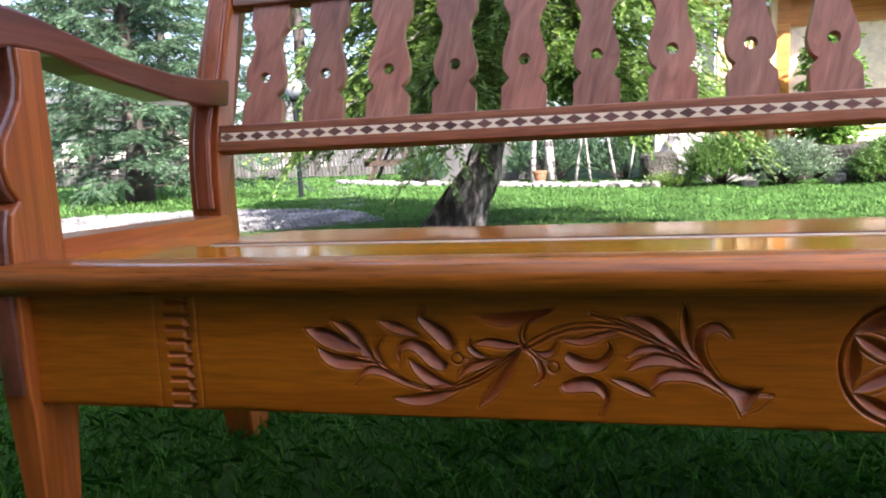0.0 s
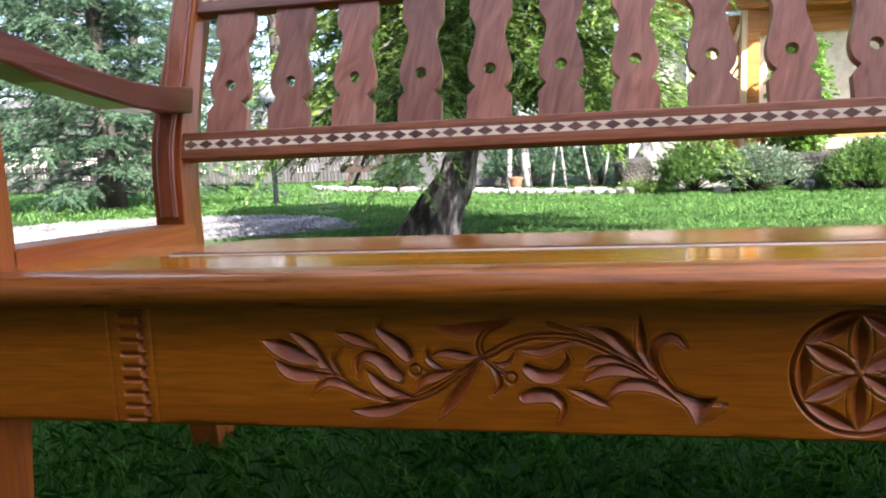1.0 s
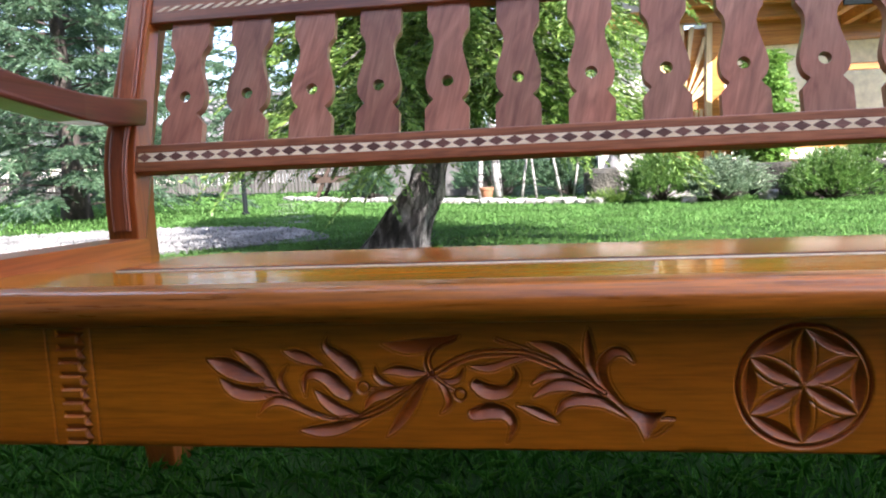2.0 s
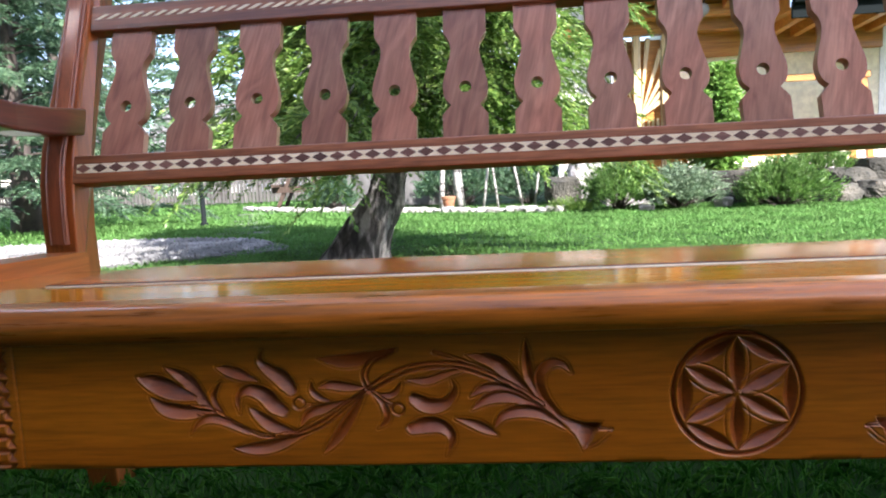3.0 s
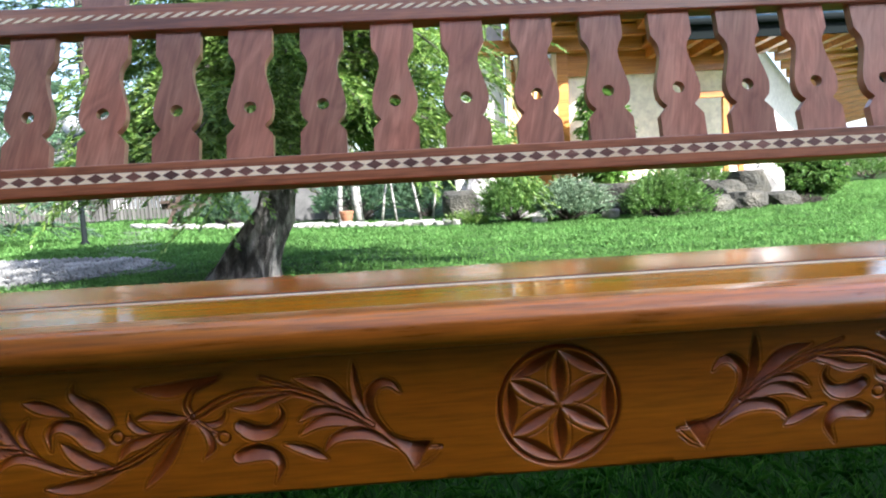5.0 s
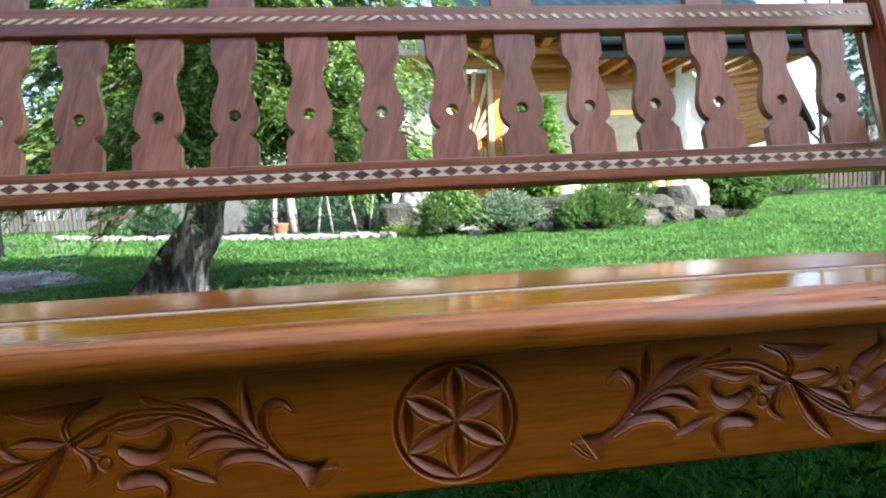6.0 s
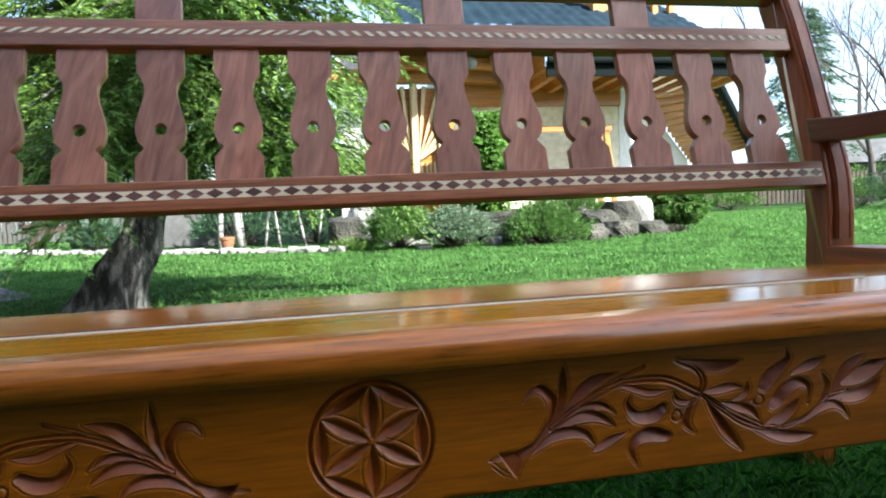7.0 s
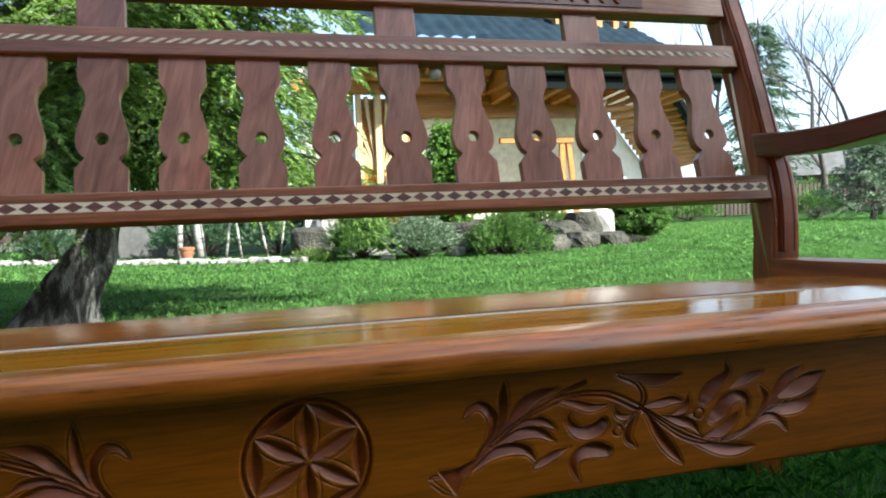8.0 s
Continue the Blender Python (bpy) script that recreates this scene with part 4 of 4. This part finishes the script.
conifer("pine_tree", "blue-green pine with open layered branches at the lawn's edge", (-6.3, 7.9, 0), 5.2, 2.2, 0.15, 130, 40, PINE, 7, bark=TWIG, droop=0.17, leaf_len=0.080, leaf_wid=0.0135, twig=0.28,
        leaflets=32, trunk_r=0.15, taper=0.5, up=0.16)
conifer("pine_tree", "tall dark pine behind the fence", (-7.6, 17.0, 0), 9.0, 3.4, 1.0, 90, 22, PINE, 8, bark=TWIG, droop=0.15, leaf_len=0.16, leaf_wid=0.04, twig=0.5, leaflets=18, trunk_r=0.22, taper=0.5, up=0.15)
conifer("pine_tree", "tall dark pine behind the fence", (-15.0, 18.0, 0), 9.0, 3.6, 0.8, 90, 22, PINE, 9, bark=TWIG, droop=0.15, leaf_len=0.17, leaf_wid=0.04, twig=0.5, leaflets=18, trunk_r=0.22, taper=0.5, up=0.15)
conifer("pine_tree", "tall dark pine behind the garden", (-3.2, 22.0, 0), 10.0, 3.4, 1.5, 80, 20, PINE, 10, bark=TWIG, droop=0.15, leaf_len=0.2, leaf_wid=0.05, twig=0.6, leaflets=16, trunk_r=0.22, taper=0.5, up=0.15)
conifer("pine_tree", "tall dark pine behind the fence", (-10.6, 15.4, 0), 8.0, 3.2, 0.9, 90, 22, PINE, 14, bark=TWIG, droop=0.15, leaf_len=0.16, leaf_wid=0.04, twig=0.5, leaflets=16, trunk_r=0.2, taper=0.5, up=0.15)
conifer("spruce_tree", "small blue spruce by the brown fence", (12.7, 11.3, 0), 1.85, 1.15, 0.12, 56, 24, SILVER, 12, droop=0.15, leaf_len=0.07, leaf_wid=0.02, twig=0.22, leaflets=16, trunk_r=0.05, taper=0.9)
conifer("spruce_tree", "tall green spruce behind the brown fence", (18.7, 22.0, 0), 7.4, 2.0, 0.8, 70, 18, PINE, 13, droop=0.35, leaf_len=0.17, leaf_wid=0.045, twig=0.5, leaflets=14, trunk_r=0.2, taper=0.8)


def bare_tree(name, label, at, height, seed, r0=0.2):
    """A leafless tree: limbs fork again and again into fine twigs."""
    rnd = random.Random(seed)
    tree = thing(name, label, "tree", at, group="bare trees by the fence")
    trunk, limbs, twigs = bmesh.new(), bmesh.new(), bmesh.new()

    def grow(p, d, ln, r, depth):
        pts = [p]
        for _ in range(4):
            d = (d + Vector((rnd.uniform(-1, 1), rnd.uniform(-1, 1), rnd.uniform(-0.2, 0.6))) * 0.11).normalized()
            pts.append(pts[-1] + d * ln / 4)
        bm = trunk if depth == 0 else limbs if depth < 3 else twigs
        tube(pts, [r * (1 - 0.11 * i) for i in range(5)], 8 if depth == 0 else 5 if depth < 3 else 3, bm, False)
        if depth >= 7:
            return
        for k in range(3 if depth < 4 else 2):
            i = 4 if k == 0 else rnd.choice((2, 3, 4))
            e = Vector((rnd.uniform(-1, 1), rnd.uniform(-1, 1), rnd.uniform(-0.1, 0.7))).normalized()
            grow(pts[i], (d + e * (0.45 if k == 0 else 0.95)).normalized(), ln * rnd.uniform(0.62, 0.82), r * (0.62 if k == 0 else 0.45), depth + 1)

    grow(Vector((0, 0, 0)), Vector((0, 0, 1)), height * 0.30, r0, 0)
    part("trunk", trunk, TWIG, tree, smooth=True)
    tagged(part("branchwork", limbs, TWIG, tree), kind="stuff")
    tagged(part("twig_crown", twigs, TWIG, tree), kind="stuff")
    return tree


bare_tree("bare_tree", "leafless forked tree in front of the sky", (16.6, 16.6, 0), 8.5, 3, 0.11)
bare_tree("bare_tree", "leafless tree with fine twigs", (15.0, 19.5, 0), 9.5, 5, 0.11)
bare_tree("bare_tree", "leafless tree with fine twigs", (22.0, 21.0, 0), 10.0, 8, 0.13)
bare_tree("bare_tree", "leafless tree with fine twigs", (11.5, 24.0, 0), 10.0, 11, 0.12)

# ---- fences ----
picket_fence("picket_fence", "weathered grey picket fence behind the lawn", -16.5, 15.2, -2.6, 13.9, 0.66, 0.088, 0.058, GREYFENCE, (0.14, 0.46))
picket_fence("picket_fence", "dark brown picket fence at the end of the lawn", 9.5, 17.4, 26.0, 18.6, 0.98, 0.16, 0.115, BROWNFENCE, (0.2, 0.72))

# ---- garden lamp ----
lamp = thing("garden_lamp", "dark green garden lamp post with a milky globe", "lamp", (-3.72, 7.39, 0))
part("post", tube([Vector((0, 0, z)) for z in (0, 0.05, 0.06, 0.6, 1.20)], [0.05, 0.05, 0.030, 0.028, 0.026], 12), IRON, lamp, smooth=True)
part("collar", tube([Vector((0, 0, z)) for z in (1.18, 1.21, 1.24)], [0.03, 0.06, 0.06], 12), IRON, lamp)
bm = bmesh.new()
bmesh.ops.create_uvsphere(bm, u_segments=20, v_segments=12, radius=0.115, matrix=Matrix.Translation((0, 0, 1.345)))
part("globe", bm, OPAL, lamp, "milky glass globe", smooth=True)

# ---- picnic table ----
table = thing("picnic_table", "dark timber picnic table with a board seat", "table", (-3.65, 11.6, 0), rz=98)
table.scale = (1.0, 0.70, 1.42)
for k in range(4):
    part("top_board", box(-0.62, 0.62, -0.30 + k * 0.15, -0.16 + k * 0.15, 0.50, 0.535, 0.004), PINEWOOD if k == 0 else DARKTIMBER, table)
for s in (-1, 1):
    part("seat_board", box(-0.62, 0.62, s * 0.62 - 0.10, s * 0.62 + 0.10, 0.27, 0.305, 0.004), DARKTIMBER, table)
    for q in (-1, 1):
        part("leg", prism([(q * 0.58, 0), (q * 0.68, 0), (q * 0.22, 0.5), (q * 0.12, 0.5)], "x", s * 0.45 - 0.03, s * 0.45 + 0.03), DARKTIMBER, table)
    part("crossbar", box(s * 0.45 - 0.055, s * 0.45 - 0.032, -0.72, 0.72, 0.20, 0.27), DARKTIMBER, table)

# ---- low grey wall, pale edging, birches ----
wall = tagged(part("garden_wall", box(-3.05, -0.6, 10.3, 10.65, 0, 0.55, 0.02), PLINTH), "low grey rendered wall behind the tree", "wall")
rnd = random.Random(6)
for i in range(46):
    t = i / 45
    x, y = -4.6 + 5.1 * t, 11.3 - 4.0 * t ** 0.75
    ob = part("edging_stone", boulder_mesh(i % 7, rnd.uniform(0.07, 0.13), rnd.uniform(0.06, 0.1), rnd.uniform(0.035, 0.06)), PALESTONE)
    tagged(ob, "rounded white stone in the border's edging", "stone", "white edging stones")
    ob.matrix_basis = pose(x, y, 0, 0, 0, rnd.uniform(0, 180))
for i, (x, y, r, lx) in enumerate([(-0.98, 8.7, 0.045, 0.015), (-0.74, 9.0, 0.085, -0.02), (-0.42, 8.6, 0.022, 0.04), (-0.22, 8.5, 0.020, -0.03), (0.10, 8.6, 0.022, -0.05), (0.26, 8.7, 0.018, 0.04)]):
    t = thing("birch_stem", "slender white birch stem behind the edging", "tree", (x, y, 0), group="birch stems")
    part("trunk", tube([Vector((lx * k, 0, 0.28 * k)) for k in range(6)], [r * (0.8 - 0.06 * k) for k in range(6)], 10), BIRCH, t, smooth=True)
pot = thing("clay_pot", "orange clay pot beside the birches", "pot", (-0.86, 8.35, 0))
part("body", tube([Vector((0, 0, z)) for z in (0, 0.02, 0.14, 0.17)], [0.05, 0.055, 0.08, 0.085], 16), CLAY, pot, smooth=True)
part("rim", tube([Vector((0, 0, z)) for z in (0.17, 0.20)], [0.095, 0.095], 16), CLAY, pot)

# ---- rockery and shrubs ----
for i, (x, y, sx, sy, sz, mat) in enumerate([
        (0.62, 8.6, 0.28, 0.3, 0.28, STONE), (1.02, 8.9, 0.36, 0.3, 0.42, PALESTONE), (1.55, 8.2, 0.22, 0.2, 0.26, STONE), (2.02, 7.9, 0.30, 0.26, 0.32, STONE), (2.55, 7.7, 0.42, 0.3, 0.28, STONE),
        (3.05, 7.55, 0.28, 0.24, 0.24, STONE), (3.45, 7.2, 0.30, 0.22, 0.15, STONE), (3.95, 7.45, 0.30, 0.26, 0.16, STONE), (4.15, 7.9, 0.34, 0.25, 0.33, STONE), (4.5, 8.1, 0.30, 0.3, 0.34, PALESTONE),
        (4.45, 7.6, 0.28, 0.22, 0.14, STONE), (2.2, 7.1, 0.13, 0.1, 0.09, PALESTONE), (1.38, 7.05, 0.10, 0.1, 0.06, PALESTONE), (3.7, 7.9, 0.5, 0.3, 0.26, STONE)]):
    rock((x, y, -0.02), (sx, sy, sz), i + 1, mat, "pale boulder in the rockery by the house" if mat is PALESTONE else "grey boulder in the rockery by the house", 37 * i)
bush("dwarf_conifer", "green dwarf conifer in front of the rocks", (1.12, 7.3, 0), 0.42, 0.58, SHRUB, 1, 900)
bush("juniper_bush", "silvery spreading juniper in front of the rocks", (1.72, 7.1, 0), 0.42, 0.50, SILVER, 2, 820, upright=0.45)
bush("dwarf_conifer", "rounded green dwarf conifer in front of the rocks", (2.72, 6.9, 0), 0.46, 0.52, SHRUB, 3, 950)
bush("dwarf_conifer", "low yellow-green conifer at the border's edge", (0.62, 7.35, 0), 0.24, 0.16, THUJA, 4, 140)
bush("dwarf_conifer", "dark green shrub on top of the rockery", (3.62, 8.0, 0.26), 0.34, 0.42, SHRUB, 5, 320)
bush("border_shrub", "dark evergreen shrub before the grey wall", (-2.75, 10.0, 0), 0.42, 0.55, PINE, 23, 260, leaf_len=0.07, leaf_wid=0.02, twig=0.2, group="shrubs behind the birches")
bush("border_shrub", "dark evergreen shrub behind the birches", (-0.75, 9.7, 0), 0.75, 0.85, PINE, 21, 520, leaf_len=0.07, leaf_wid=0.02, twig=0.2, group="shrubs behind the birches")
bush("border_shrub", "dark evergreen shrub behind the birches", (0.25, 9.5, 0), 0.65, 0.75, PINE, 22, 460, leaf_len=0.07, leaf_wid=0.02, twig=0.2, group="shrubs behind the birches")
conifer("globe_bush", "clipped globe of dark green thuja on the lawn", (5.75, 9.2, 0), 0.80, 0.52, 0.05, 150, 26, SHRUB, 6, droop=0.0, leaf_len=0.045, leaf_wid=0.024, twig=0.11, leaflets=14,
        trunk_r=0.03, taper=0.35, up=0.25, category="shrub", bark=TWIG)
bush("heather_bush", "low reddish heather at the rockery's end", (4.75, 7.6, 0), 0.26, 0.13, TWIG, 7, 150, leaf_len=0.03, leaf_wid=0.008, twig=0.1)
bush("globe_bush", "green shrub before the brown fence", (13.0, 13.2, 0), 0.75, 0.75, SHRUB, 8, 420, leaf_len=0.07, leaf_wid=0.022, twig=0.2, group="shrubs by the fence")
bush("globe_bush", "dark green shrub before the brown fence", (11.2, 15.6, 0), 0.7, 0.6, SHRUB, 9, 360, leaf_len=0.07, leaf_wid=0.022, twig=0.2, group="shrubs by the fence")
conifer("cone_thuja", "clipped green thuja cone against the house", (2.47, 8.2, 0.27), 1.36, 0.36, 0.05, 130, 26, CONE, 15, droop=0.0, leaf_len=0.045, leaf_wid=0.026, twig=0.10, leaflets=14,
        trunk_r=0.03, taper=0.45, up=0.6, category="shrub")
for i, (x, y, r) in enumerate([(11.0, 20.3, 1.3), (14.2, 20.6, 1.6), (17.5, 21.2, 1.5), (20.6, 21.2, 1.7), (24.2, 21.8, 1.6)]):
    bush("hedge_bush", "dark green hedge bush behind the brown fence", (x, y, 0), r, 0.75 * r, SHRUB if i % 2 else PINE, 40 + i, 420, leaf_len=0.16, leaf_wid=0.05, twig=0.4, group="hedge behind the fence")

# ---- the house ----
house = thing("house", "cream house with honey-coloured timber eaves and a slate-blue tiled roof", "house", (0, 0, 0))
wallf = part("wall", box(2.2, 4.75, 9.0, 13.0, 0.0, 2.42), RENDERWALL, house, "cream rendered wall")
part("wall", box(0.62, 1.345, 9.0, 9.25, 0.0, 2.9), WHITEWALL, house, "white rendered porch wall")
part("plinth", box(2.1, 4.75, 8.9, 8.998, 0.0, 0.42), WHITEWALL, house)
# terrace added as a pale reflector that lifts the wall and soffit
part("terrace", box(1.1, 4.55, 7.95, 8.898, 0.0, 0.28), PALESTONE, house, "pale stone terrace added to bounce sun onto the wall")
# sunburst panel of the porch
burst = new("sunburst_panel")
burst.parent = house
tagged(burst, "pale pine porch panel with a sunburst of slats")
part("frame", box(1.35, 1.42, 8.82, 8.92, 0.35, 2.15, 0.006), PALEPINE, burst)
part("centre_post", box(1.60, 1.69, 8.80, 8.92, 0.35, 2.15, 0.006), PALEPINE, burst)
part("frame", box(1.97, 2.04, 8.82, 8.92, 0.35, 2.15, 0.006), PALEPINE, burst)
part("sill", box(1.42, 1.598, 8.82, 8.92, 0.84, 0.90, 0.004), PALEPINE, burst)
part("sill", box(1.692, 1.97, 8.82, 8.92, 0.84, 0.90, 0.004), PALEPINE, burst)
part("backing", box(1.42, 1.97, 8.925, 8.95, 0.35, 2.1), PINEWOOD, burst)
for side, x, reach in ((1, 1.692, 0.275), (-1, 1.598, 0.175)):
    for k in range(5):
        a = radians(38 + 11.5 * k)
        ln = min(reach / math.cos(a), 1.02 / math.sin(a))
        bm = prism([(0.02, -0.005), (ln, -0.030), (ln, 0.030), (0.02, 0.005)], "y", 8.86, 8.90)
        bmesh.ops.transform(bm, matrix=Matrix.Translation((x, 0, 1.10)) @ Matrix.Rotation(-a if side > 0 else a - math.pi, 4, "Y"), verts=bm.verts)
        part("slat", bm, PALEPINE, burst)
for k in range(4):
    part("slat", box(1.72 + k * 0.06, 1.75 + k * 0.06, 8.86, 8.90, 0.902, 1.08), PALEPINE, burst)
part("post", box(2.042, 2.198, 8.84, 8.96, 0.0, 2.15, 0.006), PINEWOOD, house)
# timber: porch beams, arbour, eaves
part("beam", box(0.5, 3.2, 8.75, 8.95, 2.15, 2.33, 0.01), PINEWOOD, house)
part("beam", box(3.25, 4.35, 8.40, 8.48, 1.42, 1.50, 0.006), PINEWOOD, house)
for x, dx in ((4.18, 0.0), (4.28, 0.12)):
    part("post", prism([(x + dx - 0.035, 0.30), (x + dx + 0.035, 0.30), (x + 0.035, 1.44), (x - 0.035, 1.44)], "y", 8.42, 8.48), PINEWOOD, house)
part("bench_board", box(2.0, 3.6, 8.5, 8.75, 0.52, 0.56, 0.005), PINEWOOD, house)
for x in (2.15, 2.5, 3.3):
    part("post", box(x, x + 0.06, 8.55, 8.62, 0.3, 0.52), PINEWOOD, house)
# roof: a sheet with rows of tiles, its soffit and rafters
def roof_plane(x0, x1, y0, z0, y1, z1, skew=0.0, name="roof"):
    n, rows = int((x1 - x0) / 0.045), int(math.hypot(y1 - y0, z1 - z0) / 0.30)
    gx = np.linspace(x0, x1, n)
    co, fa = [], []
    for rw in range(rows):
        for e in (0, 1):
            t = (rw + e) / rows
            lift = 0.03 * (1 - e)
            wave = 0.045 * np.abs(np.sin(gx * math.pi / 0.22))
            co.append(np.stack([gx + skew * t, np.full(n, y0 + (y1 - y0) * t), z0 + (z1 - z0) * t + lift + wave], 1))
        k = np.arange(n - 1) + 2 * rw * n
        fa.append(np.stack([k, k + 1, k + 1 + n, k + n], 1))
        if rw:
            j = np.arange(n - 1) + (2 * rw - 1) * n
            fa.append(np.stack([j, j + 1, j + 1 + n, j + n], 1))
    return quick_mesh(name, np.concatenate(co), np.concatenate(fa), TILE, house, "slate-blue interlocking roof tiles", smooth=False)


roof_plane(3.2, 6.35, 7.85, 2.235, 12.4, 4.75)
part("gutter", tube([Vector((3.2, 7.8, 2.264)), Vector((6.38, 7.8, 2.264))], [0.045, 0.045], 10), IRON, house, "dark gutter")
part("fascia", box(3.2, 6.35, 7.84, 7.88, 2.07, 2.26, 0.004), IRON, house)
part("soffit", box(3.2, 6.3, 7.88, 8.93, 2.17, 2.20), PINEWOOD, house, "honey pine soffit boards")
for k in range(10):
    x = 3.3 + k * 0.31
    part("rafter", prism([(7.885, 2.09), (8.93, 2.03), (8.93, 2.17), (7.885, 2.17)], "x", x, x + 0.09), PINEWOOD, house)
# porch: sloping boarded ceiling on heavy rafters, with a globe lamp under it
part("porch_ceiling", prism([(8.0, 2.62), (9.0, 2.34), (9.0, 2.39), (8.0, 2.67)], "x", 1.35, 3.22), PINEWOOD, house, "honey pine porch ceiling")
for k in range(5):
    x = 1.42 + k * 0.41
    part("rafter", prism([(7.97, 2.53), (8.95, 2.24), (8.95, 2.36), (7.97, 2.64)], "x", x, x + 0.11), PINEWOOD, house)
part("porch_beam", box(1.30, 3.20, 8.55, 8.70, 2.30, 2.44, 0.01), PINEWOOD, house)
part("porch_side", prism([(8.0, 2.18), (9.0, 2.18), (9.0, 2.36), (8.0, 2.63)], "x", 3.222, 3.24), PINEWOOD, house)
roof_plane(1.15, 3.22, 7.92, 2.66, 12.4, 5.30)
lantern = thing("porch_lamp", "round milky globe lamp under the porch ceiling", "lamp", (2.36, 8.40, 2.34))
bm = bmesh.new()
bmesh.ops.create_uvsphere(bm, u_segments=16, v_segments=10, radius=0.085)
part("globe", bm, OPAL, lantern, "milky glass globe", smooth=True)
part("stem", tube([Vector((0, 0, 0.07)), Vector((0, 0, 0.13))], [0.03, 0.03], 10), IRON, lantern)
# side of the house, running back beyond the corner, with its own deep eave
def hexa(pts, bm=None):
    bm = bm or bmesh.new()
    v = [bm.verts.new(p) for p in pts]
    for q in ((0, 1, 2, 3), (7, 6, 5, 4), (0, 4, 5, 1), (1, 5, 6, 2), (2, 6, 7, 3), (3, 7, 4, 0)):
        bm.faces.new([v[k] for k in q])
    bmesh.ops.recalc_face_normals(bm, faces=bm.faces)
    return bm


part("side_wall", hexa([(4.76, 9.0, 0), (10.2, 16.0, 0), (9.8, 16.3, 0), (4.76, 9.35, 0), (4.76, 9.0, 2.42), (10.2, 16.0, 1.36), (9.8, 16.3, 1.36), (4.76, 9.35, 2.42)]), WHITEWALL, house, "white rendered side wall")
IN0, IN1, OUT0, OUT1 = Vector((5.0, 9.15, 2.46)), Vector((10.3, 16.0, 1.40)), Vector((6.30, 9.15, 2.52)), Vector((12.1, 16.0, 1.68))
up = Vector((0, 0, 0.04))
part("side_soffit", hexa([IN0, IN1, OUT1, OUT0, IN0 + up, IN1 + up, OUT1 + up, OUT0 + up]), PINEWOOD, house, "honey pine soffit boards")
for k in range(15):
    a, c = IN0.lerp(IN1, (k + 0.3) / 15), OUT0.lerp(OUT1, (k + 0.3) / 15)
    w = (IN1 - IN0).normalized() * 0.10
    dn = Vector((0, 0, -0.13))
    part("rafter", hexa([a + dn * 1.4, a + w + dn * 1.4, c + w + dn * 0.6, c + dn * 0.6, a - up * 0.1, a + w - up * 0.1, c + w - up * 0.1, c - up * 0.1]), PINEWOOD, house)
part("side_fascia", tube([OUT0, OUT0.lerp(OUT1, 0.5), OUT1], [0.10, 0.10, 0.10], 8), IRON, house)
part("wall_beam", box(2.2, 4.76, 8.935, 8.995, 1.84, 2.265, 0.006), PINEWOOD, house)
# balcony timbers over the roof
for x, y in ((5.9, 10.0), (6.2, 11.2), (6.2, 10.0)):
    part("balcony_post", box(x, x + 0.10, y, y + 0.1, 2.6, 4.6, 0.006), PINEWOOD, house)
part("balcony_rail", box(5.6, 6.3, 10.02, 10.08, 3.35, 3.43, 0.004), PINEWOOD, house)
part("gable_wall", box(4.9, 5.75, 10.1, 12.0, 2.9, 4.8), PINEWOOD, house, "honey pine gable boards")

# neighbouring houses beyond the fences
def far_house(label, at, w, dpt, h, ridge, wallmat, roofmat, rz):
    f = thing("neighbour_house", label, "house", at, rz=rz)
    part("wall", box(-w / 2, w / 2, -dpt / 2, dpt / 2, 0, h), wallmat, f)
    part("roof", prism([(-dpt / 2 - 0.4, h - 0.2), (dpt / 2 + 0.4, h - 0.2), (0, ridge)], "x", -w / 2 - 0.3, w / 2 + 0.3), roofmat, f)
    for k in range(3):
        win = part("window", box(-w / 2 + 0.8 + k * w / 3.2, -w / 2 + 1.7 + k * w / 3.2, -dpt / 2 - 0.04, -dpt / 2 + 0.02, h * 0.4, h * 0.78), DARKGLASS, f)
        part("sill", box(-w / 2 + 0.7 + k * w / 3.2, -w / 2 + 1.8 + k * w / 3.2, -dpt / 2 - 0.10, -dpt / 2 - 0.042, h * 0.36, h * 0.395), WHITEWALL, win)
    return f


far_house("distant white house with a grey roof", (-11.5, 32, 0), 8, 6, 2.3, 4.3, WHITEWALL, PLINTH, 10)
far_house("distant house with a warm coloured wall", (-26, 34, 0), 10, 7, 2.4, 4.6, RENDERWALL, PLINTH, -6)
far_house("distant dark timber shed", (29.0, 30, 0), 6, 5, 1.8, 3.5, DARKTIMBER, PLINTH, -30)

# plain walls added out of sight to block sun and sky around the bench
tagged(part("wall_east", box(9.0, 9.4, -30.0, -8.1, 0, 12.75), WHITEWALL), "unseen plain white wall added to keep sun off the bench", "wall", kind="structure")
tagged(part("wall_west", box(-7.4, -7.0, -7.0, 5.4, 0, 11.0), DARKTIMBER), "unseen plain dark timber wall added to block sky from the left", "wall", kind="structure")
tagged(part("wall_south", box(-7.0, 9.0, -7.4, -7.0, 0, 7.6), DARKTIMBER), "unseen plain dark timber wall added to block sky behind the camera", "wall", kind="structure")
